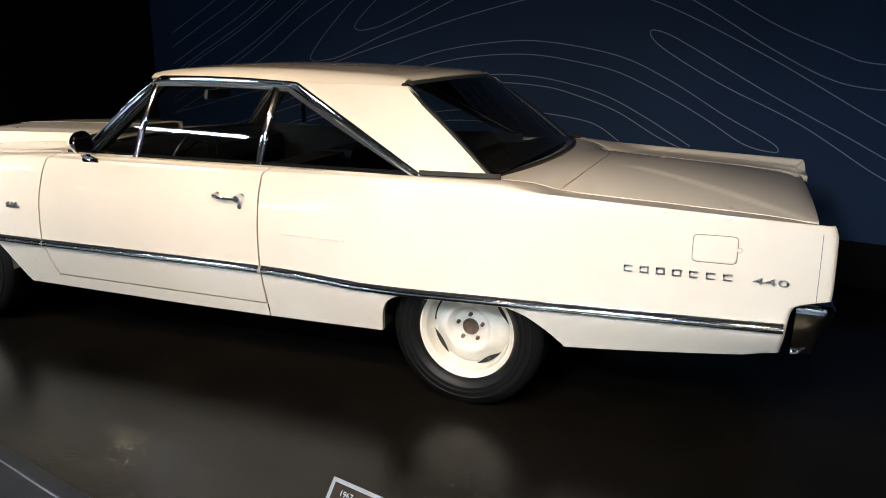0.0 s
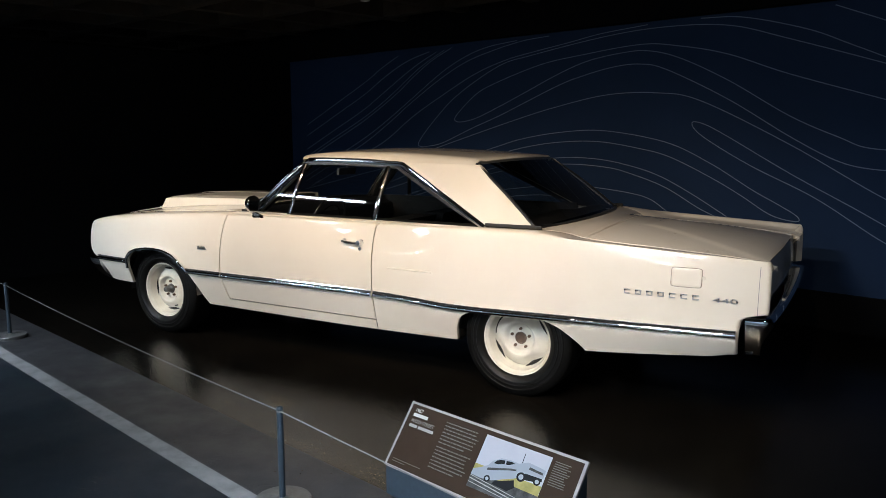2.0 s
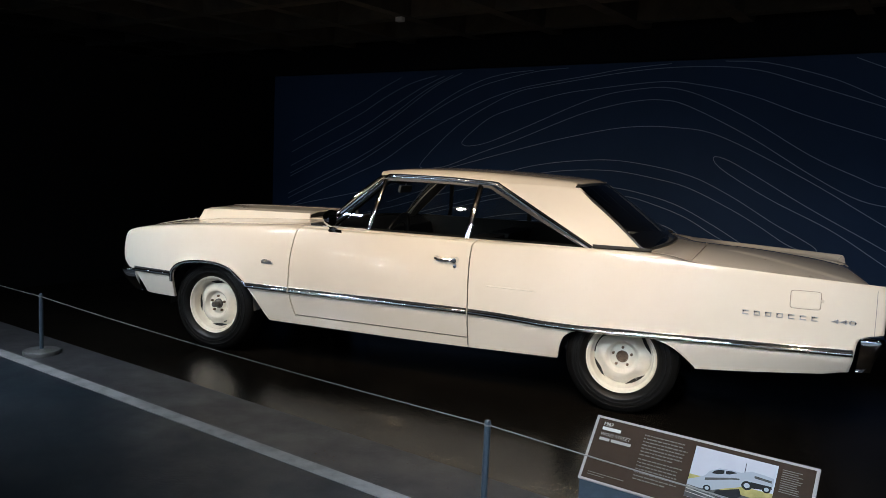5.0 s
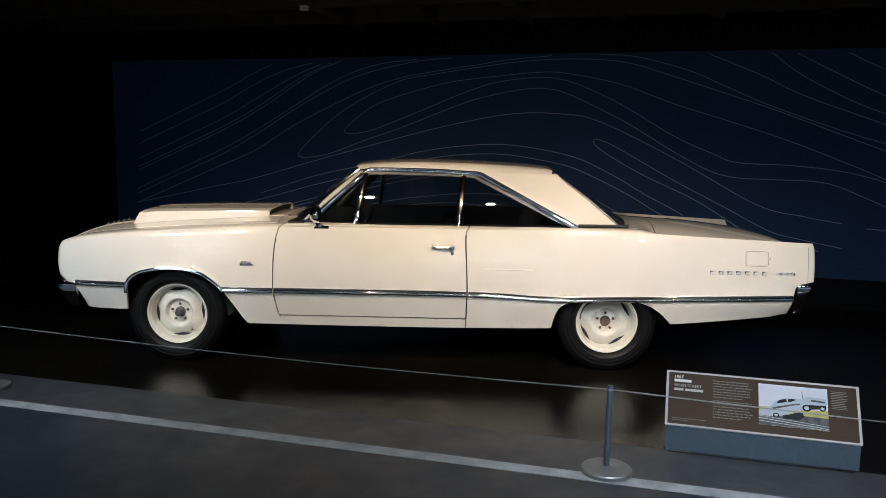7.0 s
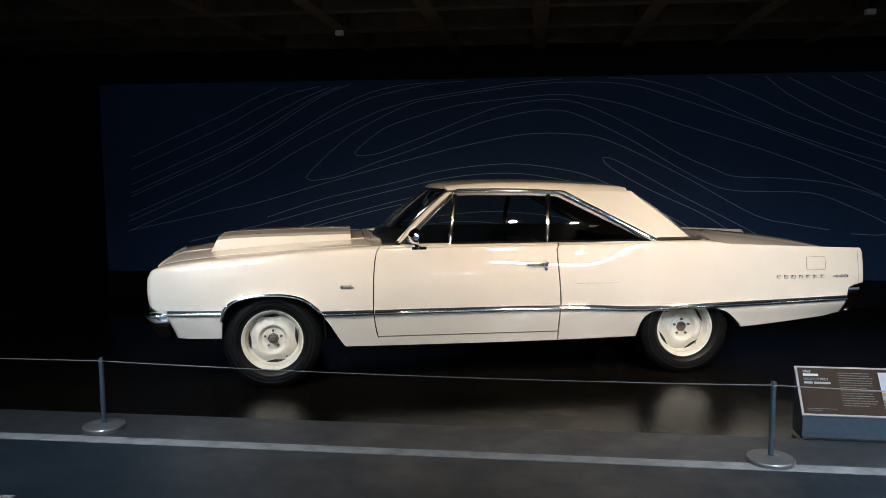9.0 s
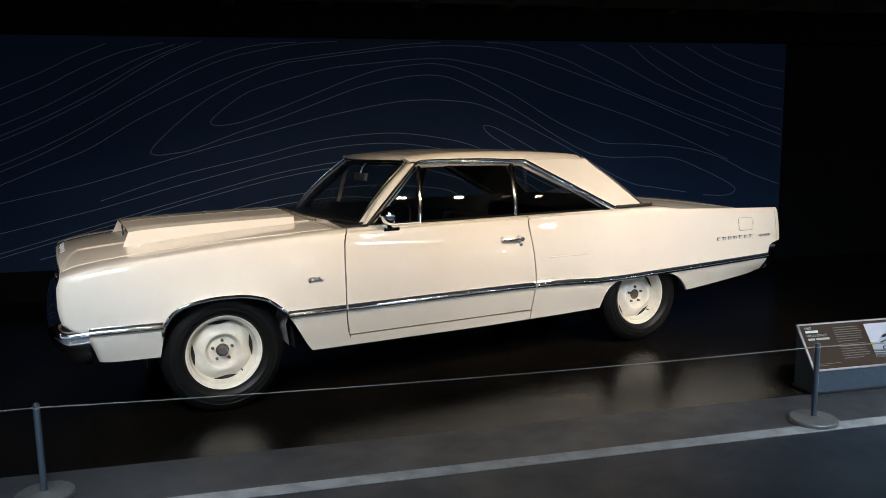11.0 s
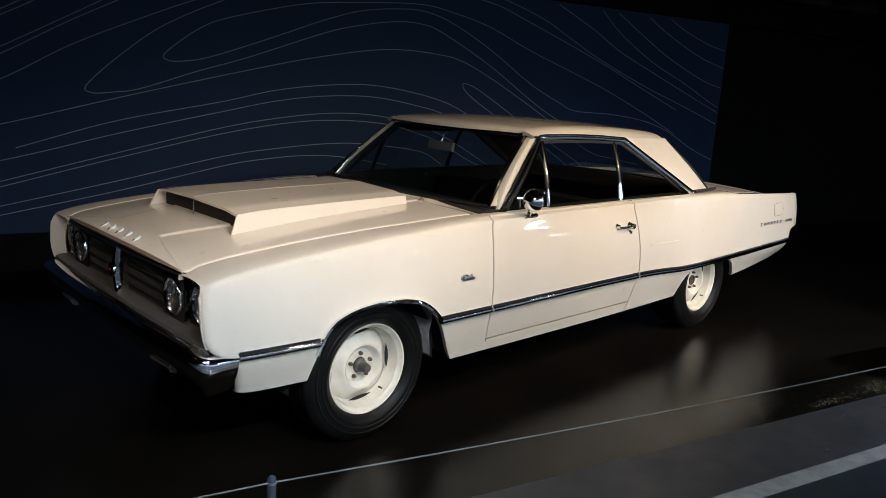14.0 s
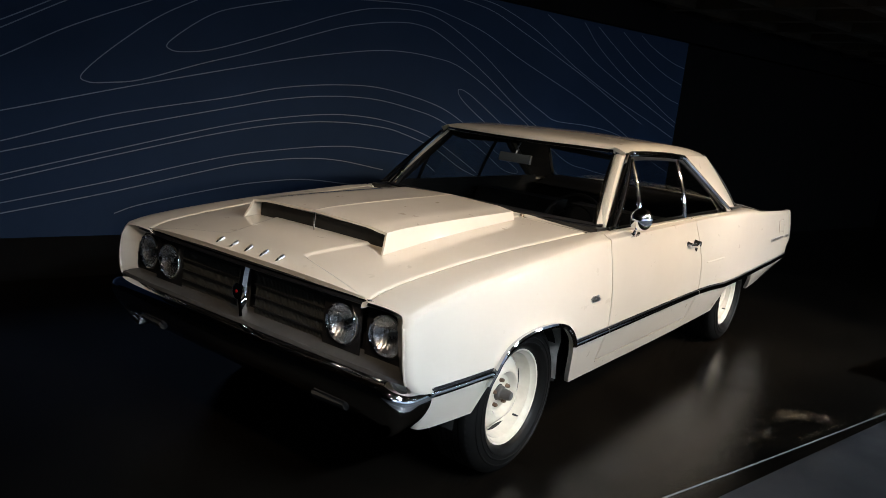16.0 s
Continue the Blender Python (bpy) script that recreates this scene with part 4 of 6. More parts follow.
for key, x0, x1, panel in (("a", -2.16, -1.806, "front_fender"), ("b", -1.142, -0.797, "front_fender"), ("c", -0.785, 0.518, "door"), ("d", 0.534, 2.692, "quarter_panel")):
    pts = [(x, TRIM_Z(x)) for x in spread(x0, x1, max(8, int((x1 - x0) * 24)))]
    owners = {far: body_parts[panel, far] for far in (False, True)}
    both("side_trim", lambda: Shape().sweep(side_path(pts), STRIP, (0, -1, 0)).sweep(side_path(pts), [(0.0, 0.0155), (0.006, 0.0155), (0.008, 0.0175), (0.007, 0.0195), (0.0, 0.0205)], (0, -1, 0)), STAINLESS, "bright side moulding", owners)
    both("trim_inlay", lambda: Shape().sweep(side_path(pts), GROOVE, (0, -1, 0)), BLACK_TRIM, "black upper edge of the moulding", owners)

arch_pts = [(x, FRONT_ARCH(x) + 0.005) for x in dense(-1.805, -1.135, 40, -1.79, -1.15)]
both("arch_trim", lambda: Shape().sweep(side_path(arch_pts), [(0.0, -0.006), (0.014, -0.006), (0.016, 0.003), (0.012, 0.012), (0.0, 0.013)], (0, -1, 0)), STAINLESS, "bright wheel-arch lip",
     {far: body_parts["front_fender", far] for far in (False, True)})


def rail_path():
    pts = []
    for t in spread(0, 1, 14):
        pts.append((-0.586 + 0.401 * t - 0.004 * math.sin(math.pi * t), -(0.744 - 0.118 * t), 0.974 + 0.366 * t))
    for x in spread(-0.165, 0.56, 14):
        pts.append((x, -RAIL(x)[0] - 0.002, RAIL(x)[1] - 0.008))
    for t in spread(0.03, 1, 16):
        p = sail_edge_front(t)
        pts.append((p[0], -p[1] - 0.003, p[2]))
    return pts


both("drip_rail", lambda: Shape().sweep(rail_path(), [(0.0, -0.018), (0.010, -0.018), (0.015, -0.012), (0.016, -0.005), (0.007, -0.001), (0.007, 0.003), (0.015, 0.007), (0.013, 0.015), (0.0, 0.017)], (-0.10, -1, 0.25)), STAINLESS, "bright drip rail round the side glass")


def inner_frame():
    pts = []
    for t in spread(0, 1, 12):
        x = -0.585 + 0.375 * t
        z = 0.990 + 0.332 * t
        pts.append((x, -pane_y(z) - 0.004, z))
    for x in spread(-0.19, 0.56, 12):
        z = roof_line(x) - 0.016
        pts.append((x, -pane_y(z) - 0.004, z))
    for t in spread(0.05, 0.97, 14):
        x = 0.565 + 0.65 * t
        z = 1.308 - 0.325 * t
        pts.append((x, -pane_y(z) - 0.004, z))
    return pts


both("window_seal", lambda: Shape().sweep(inner_frame(), [(-0.006, -0.010), (0.005, -0.010), (0.006, 0.010), (-0.006, 0.010)], (0, -1, 0.3)), BLACK_TRIM, "black rubber window seal")


def upright(line, half, z0, z1, out):
    rows = []
    for z in spread(z0, z1, 10):
        x = line[0] + (line[1] - line[0]) * (z - 0.97) / 0.37
        rows.append((x, -pane_y(z) - out, z))
    return Shape().sweep(rows, [(-0.004, -half)] + [(0.002 + 0.009 * math.sin(math.pi * k / 10), -half * math.cos(math.pi * k / 10)) for k in range(11)] + [(-0.004, half)], (0, -1, 0.3))


both("vent_bar", lambda: upright(VENT, 0.016, 0.972, 1.322, 0.002), STAINLESS, "bright quarter-light bar")
both("window_bar", lambda: upright(BPOST, 0.019, 0.972, 1.315, 0.002), STAINLESS, "bright bar between the side windows")
both("vent_frame", lambda: Shape().sweep([(-0.572 + 0.357 * t, -pane_y(0.992 + 0.326 * t) - 0.007, 0.992 + 0.326 * t) for t in spread(0, 1, 12)], [(-0.004, -0.009), (0.005, -0.008), (0.008, 0.0), (0.005, 0.008), (-0.004, 0.009)], (0, -1, 0.3)), STAINLESS, "bright quarter-light frame")
both("belt_strip", lambda: Shape().sweep([(x, -pane_y(0.985) - 0.006, 0.983) for x in spread(-0.60, -0.26, 8)], [(0.0, -0.006), (0.01, -0.006), (0.012, 0.004), (0.0, 0.006)], (0, -1, 0)), CHROME, "bright quarter-light sill")
both("pillar_trim", lambda: Shape().sweep([(x, -INNER(x)[0] - 0.012, 0.979) for x in spread(1.25, 1.60, 12)], [(0.0, -0.004), (0.006, -0.004), (0.008, -0.001), (0.006, 0.002), (0.0, 0.002)], (0, -1, 0.4)), CHROME, "bright strip at the roof pillar's foot")
both("pillar_seal", lambda: Shape().sweep([(x, -INNER(x)[0] - 0.006, 0.995) for x in spread(1.27, 1.61, 12)], [(0.0, -0.012), (0.020, -0.012), (0.021, 0.004), (0.018, 0.007), (0.0, 0.007)], (0, -1, 0.4)), DARK, "black rubber strip at the roof pillar's foot")

for name, f in (("windscreen", windscreen_point), ("rear_window", backlight_point)):
    owner = windscreen if name == "windscreen" else backlight
    ring = [f(q, 0.985) for q in spread(-0.92, 0.92, 26)]
    if name == "rear_window":
        ring = [f(-1, t) for t in spread(0.0, 0.97, 14)] + [f(q, 0.99) for q in spread(-0.97, 0.97, 24)] + [f(1, t) for t in spread(0.97, 0.0, 14)]
        out = [(0.3, 0, 1)] * len(ring)
    else:
        out = [(-0.6, 0, 1)] * len(ring)
    part("glass_moulding", Shape().sweep(ring, [(-0.004, -0.012), (0.007, -0.010), (0.009, 0.004), (0.003, 0.012), (-0.004, 0.012)], out), CHROME if name == "windscreen" else BLACK_TRIM, owner, "bright windscreen moulding" if name == "windscreen" else "")
part("foot_seal", Shape().sweep([(p[0] - 0.004, p[1], p[2] + 0.002) for p in (windscreen_point(q, 0.01) for q in spread(-0.99, 0.99, 30))], [(-0.004, -0.012), (0.006, -0.010), (0.006, 0.012), (-0.004, 0.012)], (-0.5, 0, 1)), BLACK_TRIM, windscreen)

# ---- front end
fascia = part("grille", Shape().box((-2.165, -0.845, 0.60), (-2.150, 0.845, 0.80)), BLACK_TRIM, car, "blacked-out full-width grille")
part("grille_frame", Shape().sweep([(hood_front(y) + 0.012 + 0.02 * (abs(y) / 0.87) ** 6, y, 0.826 - 0.004 * (abs(y) / 0.87) ** 4) for y in spread(-0.830, 0.830, 31)], [(0.0, -0.016), (0.012, -0.016), (0.014, 0.004), (0.0, 0.012)], (-1, 0, 0)), BLACK_TRIM, fascia, "black upper grille edge")
part("grille_lip", Shape().sweep([(hood_front(y) + 0.006 + 0.02 * (abs(y) / 0.87) ** 6, y, 0.838 - 0.006 * (abs(y) / 0.87) ** 4) for y in spread(-0.828, 0.828, 31)], [(0.0, -0.003), (0.008, -0.003), (0.008, 0.002), (0.0, 0.003)], (-1, 0, 0)), CHROME, fascia, "thin bright line under the hood")
apron = []
for y in spread(-0.855, 0.855, 25):
    k = 0.02 * (abs(y) / 0.87) ** 6
    apron.append([(-2.20, y, 0.632), (-2.215, y, 0.630), (-2.262 + k, y, 0.619), (-2.286 + k, y, 0.606), (-2.290 + k, y, 0.594), (-2.27 + k, y, 0.560), (-2.20, y, 0.54)])
part("grille_apron", Shape().grid(apron), ARGENT, fascia, "dull silver sill below the grille")
ribs = Shape()
for k in range(54):
    y = 0.035 + k * 0.0078
    for sgn in (-1, 1):
        ribs.box((-2.232, sgn * y - 0.0014, 0.622), (-2.20, sgn * y + 0.0014, 0.815))
tagged(part("grille_ribs", ribs, GRILLE, fascia, "fine upright grille ribs", 0), kind="stuff")
for z in (0.655, 0.70, 0.745, 0.79):
    for sgn in (-1, 1):
        lo, hi = sorted((sgn * 0.03, sgn * 0.462))
        part("grille_bar", Shape().box((-2.240, lo, z - 0.003), (-2.226, hi, z + 0.003)), BLACK_TRIM, fascia, sharp=0)
bar = part("grille_centre", Shape().sweep([(-2.255 - 0.012 * math.sin(math.pi * t), 0, 0.612 + 0.205 * t) for t in spread(0, 1, 12)], [(0.0, -0.020), (0.018, -0.012), (0.024, 0.0), (0.018, 0.012), (0.0, 0.020)], (-1, 0, 0)), CHROME, fascia, "bright upright centre bar")
part("emblem", Shape().lathe([(-2.288, 0.034), (-2.296, 0.032), (-2.300, 0.024), (-2.300, 0.0)], "x", (0, 0, 0.718), 28), CHROME, bar, "round bright emblem with red centre").location = (0, 0, 0)
part("emblem_centre", Shape().lathe([(-2.299, 0.008), (-2.303, 0.007), (-2.305, 0.0)], "x", (0, 0, 0.718), 20), RED, bar)
for sgn in (-1, 1):
    for y, ahead in ((0.524, 0.024), (0.714, 0.0)):
        cut = []
        for k in range(49):
            c, d = math.cos(2 * math.pi * k / 48), math.sin(2 * math.pi * k / 48)
            far_out = 0.0945 / max(abs(c), abs(d))
            cut.append([(-2.205 - ahead, sgn * (y + 0.079 * c), 0.719 + 0.079 * d), (-2.222 - ahead, sgn * (y + 0.080 * c), 0.719 + 0.080 * d), (-2.222 - ahead, sgn * (y + far_out * c), 0.719 + far_out * d)])
        lamp = part("headlight", Shape().lathe([(-2.190, 0.079), (-2.228, 0.0785), (-2.233, 0.0755), (-2.229, 0.0715), (-2.212, 0.070)], "x", (-ahead, sgn * y, 0.719), 40), CHROME, fascia, "round sealed-beam headlight with bright rim")
        part("bezel", Shape().grid(cut), BLACK_TRIM, lamp, "black plate round the headlight")
        bowl = Shape().lathe([(-2.215 + 0.043 * (1 - (r / 0.071) ** 2), r) for r in spread(0.071, 0.001, 16)], "x", (-ahead, sgn * y, 0.719), 96)
        bowl.v = [(px + 0.0016 * math.sin(2 * math.pi * py / 0.0125) * math.cos(math.pi * (pz - 0.719) / 0.05), py, pz) for px, py, pz in bowl.v]
        part("reflector", bowl, REFLECTOR, lamp, "polished reflector bowl")
        part("lens", Shape().lathe([(-2.214, 0.071), (-2.224, 0.064), (-2.232, 0.044), (-2.237, 0.02), (-2.238, 0.0)], "x", (-ahead, sgn * y, 0.719), 36), LAMP_GLASS, lamp, "fluted clear glass lens")
        part("bulb_shield", Shape().lathe([(-2.208, 0.0), (-2.206, 0.011), (-2.194, 0.013), (-2.177, 0.008)], "x", (-ahead, sgn * y, 0.719), 16), DULL_CHROME, lamp)
    # the fender's blade in front of the lamps
    side = []
    for z in spread(0.595, 0.792, 12):
        x = NOSE(z) + 0.003
        w = skin(max(x + 0.02, -2.27), z) - 0.024
        side.append([(x + 0.002, sgn * (w + 0.006), z), (x - 0.004, sgn * (w + 0.002), z), (x - 0.005, sgn * (w - 0.003), z), (x, sgn * (w - 0.006), z), (x + 0.03, sgn * (w - 0.009), z), (-2.18, sgn * (w - 0.018), z)])
    part("fender_blade", Shape().grid(side), PAINT, body_parts["front_fender", sgn > 0])

# raised block badges across the hood's front, plain shapes
for k in range(5):
    y = 0.178 - k * 0.090
    x = hood_front(y) + 0.032
    b = Shape().sweep([(-0.019 + 0.038 * q, 0.004 - 0.008 * q, 0.0) for q in spread(0, 1, 5)], [(0.0, -0.008), (0.006, -0.006), (0.008, 0.0), (0.006, 0.006), (0.0, 0.008)], (0, 0, 1))
    part("hood_badge", b, BRIGHT, hood, "small bright raised block badge", 30, pose(x, y, hood_z(x, y) - 0.001, 0, -36, 0))


def bumper_shape(profile, plan, radius, half, reach, way, drop=0.0):
    """A bumper swept across the car: straight or bowed in front, turned round both corners and run back along the sides."""
    rows = []
    corner = plan(half - radius)
    for k in spread(-1, 1, 101):
        a = abs(k)
        if a < 0.78:
            y, turn, run = (half - radius) * a / 0.78, 0.0, 0.0
        elif a < 0.93:
            y, turn, run = half - radius, math.pi / 2 * (a - 0.78) / 0.15, 0.0
        else:
            y, turn, run = half - radius, math.pi / 2, reach * (a - 0.93) / 0.07
        x = plan(y) if a < 0.78 else corner
        bend = smooth_step(0, math.pi / 2, turn)
        tuck = 1 - 0.30 * bend
        row = []
        for px, pz in profile:
            out = radius - px * tuck
            row.append((x - way * (radius - out * math.cos(turn) + run), math.copysign(y + (out * math.sin(turn) if turn else 0.0), k), pz - drop * bend * (pz - profile[-4][1]) / 0.2))
        rows.append(row)
    s, m = Shape().grid(rows, True), len(profile)
    s.f += [tuple(range(m))[::-1], tuple(range((len(rows) - 1) * m, len(rows) * m))]
    return s


FRONT_PROFILE = [(0.13, 0.594), (0.05, 0.596), (0.018, 0.592), (0.003, 0.581), (-0.005, 0.566), (-0.006, 0.548), (0.0, 0.524), (0.016, 0.494), (0.040, 0.462), (0.070, 0.430), (0.102, 0.402), (0.134, 0.380), (0.162, 0.366), (0.186, 0.366), (0.190, 0.40), (0.160, 0.50), (0.138, 0.55)]
bumper = part("front_bumper", bumper_shape(FRONT_PROFILE, lambda y: -2.334 - 0.022 * (1 - (y / 0.88) ** 2.2), 0.095, 0.884, 0.085, -1, 0.026), CHROME, car, "chromed full-width front bumper", 48)
for sgn in (-1, 1):
    pod = Shape()
    pod.sweep([(-2.302 + 0.010 * t, sgn * (0.47 + 0.15 * t), 0.452) for t in spread(0, 1, 8)], [(0.0, -0.024), (0.012, -0.020), (0.018, 0.0), (0.012, 0.020), (0.0, 0.024)], (-0.72, 0, -0.70))
    part("parking_lamp", pod, CLEAR_LENS, bumper, "oblong clear parking lamp in the bumper")
    for y in (0.20, 0.72):
        part("bumper_bolt", Shape().lathe([(-2.366, 0.0), (-2.364, 0.008), (-2.358, 0.011), (-2.32, 0.011)], "x", (0.022 + 0.045 * (y / 0.9) ** 2.2, sgn * y, 0.505), 14), CHROME, bumper)


REAR_PROFILE = [(0.098, 0.630), (0.03, 0.636), (0.004, 0.632), (-0.008, 0.614), (0.002, 0.582), (0.028, 0.532), (0.058, 0.482), (0.084, 0.446), (0.096, 0.434), (0.128, 0.431), (0.126, 0.46), (0.112, 0.54), (0.100, 0.60)]
part("rear_bumper", bumper_shape(REAR_PROFILE, lambda y: 2.848 + 0.02 * (1 - (y / 0.89) ** 2.5), 0.05, 0.902, 0.072, 1), CHROME, car, "chromed wrap-round rear bumper", 40)
tail = part("tail_panel", Shape().grid([[(2.755 + 0.012 * (1 - f * f), f * w, z) for f in spread(-1, 1, 17)] for z, w in ((0.58, 0.90), (0.64, 0.90), (0.70, 0.89), (0.84, 0.86), (0.872, 0.845))]), BLACK_TRIM, car, "dark tail panel")
for sgn in (-1, 1):
    part("tail_light", Shape().box((2.755, min(sgn * 0.42, sgn * 0.84), 0.70), (2.778, max(sgn * 0.42, sgn * 0.84), 0.83)), RED_LENS, tail, "wide red tail lamp", 0)

# ---- badges, handles, fuel door, pressed line
for far in (False, True):
    sg = 1 if far else -1
    q = body_parts["quarter_panel", far]
    for k in range(7):
        x = 2.150 + k * 0.0575
        z = 0.713
        y = skin(x, z)
        ring = Shape()
        a, b = 0.0155, 0.0125
        ring.box((-a, -0.004, -b), (-a + 0.005, 0.003, b)).box((-a, -0.004, b - 0.005), (a, 0.003, b)).box((-a, -0.004, -b), (a, 0.003, -b + 0.005))
        if k in (1, 2, 3):
            ring.box((a - 0.005, -0.004, -b), (a, 0.003, b))
        part("script_block", ring, DULL_CHROME, q, "raised metal block of the side badge", 0, pose(x, sg * (y + 0.002), z))
    me = letters("440", 0.042, 0.004)
    me.transform(pose(0, 0, 0, 90, 0, 180 if far else 0) @ Matrix.Diagonal((1.92, 0.80, 1, 1)))
    x0 = 2.706 if far else 2.576
    part("number_badge", me, DULL_CHROME, q, "metal number badge", at=pose(x0, sg * (skin(2.63, 0.71) + 0.003), 0.700))
    cap = [(2.784, sg * (skin(2.784, z) + 0.0006), z) for z in spread(0.652, 0.888, 14)]
    part("tail_seam", Shape().sweep(cap, [(-0.003, -0.0012), (0.0004, -0.0012), (0.0004, 0.0012), (-0.003, 0.0012)], (0, sg, 0)), ARGENT_PALE, q)
    # fuel flap, its gap's shade drawn as a thin brown ribbon
    if not far:
        rows, gap = [], []
        loop = []
        for k in range(40):
            a = 2 * math.pi * k / 40
            c, s_ = math.cos(a), math.sin(a)
            e = 2 / 9.0
            loop.append((2.444 + 0.0755 * math.copysign(abs(c) ** e, c), 0.8085 + 0.048 * math.copysign(abs(s_) ** e, s_)))
        mid = (2.444, 0.8085)
        for t in (0.0, 0.35, 0.7, 0.93, 0.965, 0.985, 1.0):
            row = []
            for x, z in loop:
                p, r = mid[0] + (x - mid[0]) * t, mid[1] + (z - mid[1]) * t
                row.append((p, -skin(p, r) - (0.0042 if t < 0.94 else 0.0034 if t < 0.97 else 0.0015 if t < 0.99 else -0.003), r))
            rows.append(row)
        flap = part("fuel_flap", Shape().grid(rows, True), PAINT, q, "rounded cream fuel flap")
        pts = [(x, -skin(x, z) - 0.0004, z) for x, z in loop + loop[:1]]
        part("gap_shade", Shape().sweep(pts, [(-0.004, -0.0011), (0.0006, -0.0011), (0.0006, 0.0011), (-0.004, 0.0011)], (0, -1, 0), caps=False), RUST_AND_SHADE, flap)
        part("flap_catch", Shape().lathe([(0.0, 0.0), (-0.006, 0.006), (-0.002, 0.009), (0.002, 0.009)], "y", (2.526, -skin(2.526, 0.812), 0.812), 12), PAINT, flap)
    d = body_parts["door", far]
    # door handle: two posts, a grip and a push button with the lock below
    yk = skin(0.36, 0.843) + 0.001
    h = Shape()
    h.sweep([(0.285 + 0.145 * t, sg * (yk + 0.022 + 0.014 * math.sin(math.pi * min(1, t * 1.1))), 0.846 - 0.004 * t) for t in spread(0, 1, 12)], [(-0.004, -0.0055), (0.003, -0.006), (0.006, 0.0), (0.003, 0.006), (-0.004, 0.0055)], (0, sg, 0))
    h.box((0.288, min(sg * (yk - 0.002), sg * (yk + 0.004)), 0.826), (0.415, max(sg * (yk - 0.002), sg * (yk + 0.004)), 0.833))
    h.lathe([(sg * yk, 0.016), (sg * (yk + 0.012), 0.012), (sg * (yk + 0.028), 0.010)], "y", (0.290, 0, 0.847), 16)
    h.lathe([(sg * yk, 0.022), (sg * (yk + 0.012), 0.018), (sg * (yk + 0.036), 0.016), (sg * (yk + 0.038), 0.0)], "y", (0.420, 0, 0.842), 20)
    grip = part("door_handle", h, SATIN, d, "bright grip door handle")
    part("door_lock", Shape().lathe([(sg * (skin(0.421, 0.805) - 0.001), 0.013), (sg * (skin(0.421, 0.805) + 0.008), 0.011), (sg * (skin(0.421, 0.805) + 0.009), 0.0)], "y", (0.421, 0, 0.803), 18), SATIN, d, "round bright key lock")
    # pressed crease behind the door
    pts = [(x, sg * (skin(x, 0.700) + 0.0005), 0.7005) for x in spread(0.640, 0.960, 16)]
    prof = [(-0.002, 0.007), (0.0004, 0.006), (0.0040, 0.001), (0.0040, -0.001), (-0.002, -0.003)]
    part("pressed_crease", Shape().sweep(pts, prof, (0, sg, 0)), PAINT, q, "short pressed crease")
    # fender emblem
    fe = body_parts["front_fender", far]
    me = letters("426", 0.036, 0.004)
    me.transform(pose(0, 0, 0, 90, 0, 180 if far else 0) @ Matrix.Diagonal((1.55, 0.85, 1, 1)))
    badge = part("fender_badge", me, DULL_CHROME, fe, "small metal number badge", at=pose(-0.970 + (0.05 if far else -0.05), sg * (skin(-0.97, 0.713) + 0.003), 0.706))
    part("badge_bar", Shape().box((-0.042, -0.003, -0.016), (0.042, 0.004, -0.009)).box((-0.046, -0.003, -0.008), (0.046, 0.002, -0.004)), DULL_CHROME, fe, "", 0, pose(-0.970, sg * (skin(-0.97, 0.70) + 0.002), 0.713))
    # round door mirror on its stalk
    if not far:
        mirror = part("door_mirror", Shape().lathe([(-0.580, 0.0), (-0.577, 0.017), (-0.564, 0.038), (-0.542, 0.054), (-0.515, 0.060), (-0.508, 0.057), (-0.508, 0.0)], "x", (0.03, -0.872, 1.046), 36), CHROME, d, "round bright door mirror")
        part("mirror_stalk", Shape().sweep([(-0.50, -0.868, 1.0), (-0.495, -0.860, 0.985), (-0.480, -0.845, 0.968), (-0.455, -0.842, 0.960)], [(-0.010, -0.012), (0.010, -0.012), (0.010, 0.012), (-0.010, 0.012)], (0, -1, 0)), CHROME, mirror)
        part("mirror_foot", Shape().sweep([(-0.52, -0.846, 0.960), (-0.47, -0.846, 0.961), (-0.42, -0.846, 0.961)], [(-0.012, -0.008), (0.006, -0.008), (0.010, 0.0), (0.006, 0.008), (-0.012, 0.008)], (0, -0.6, 1)), CHROME, mirror)

# wiper pivots on the cowl, their arms taken off
for y in (-0.36, 0.30):
    x = -0.80
    z = hood_z(-0.85, y) - 0.008
    part("wiper_pivot", Shape().lathe([(z - 0.01, 0.013), (z + 0.006, 0.012), (z + 0.014, 0.007), (z + 0.016, 0.0)], "z", (x, y, 0), 16), RUST_AND_SHADE, car, "small rusty wiper pivot")

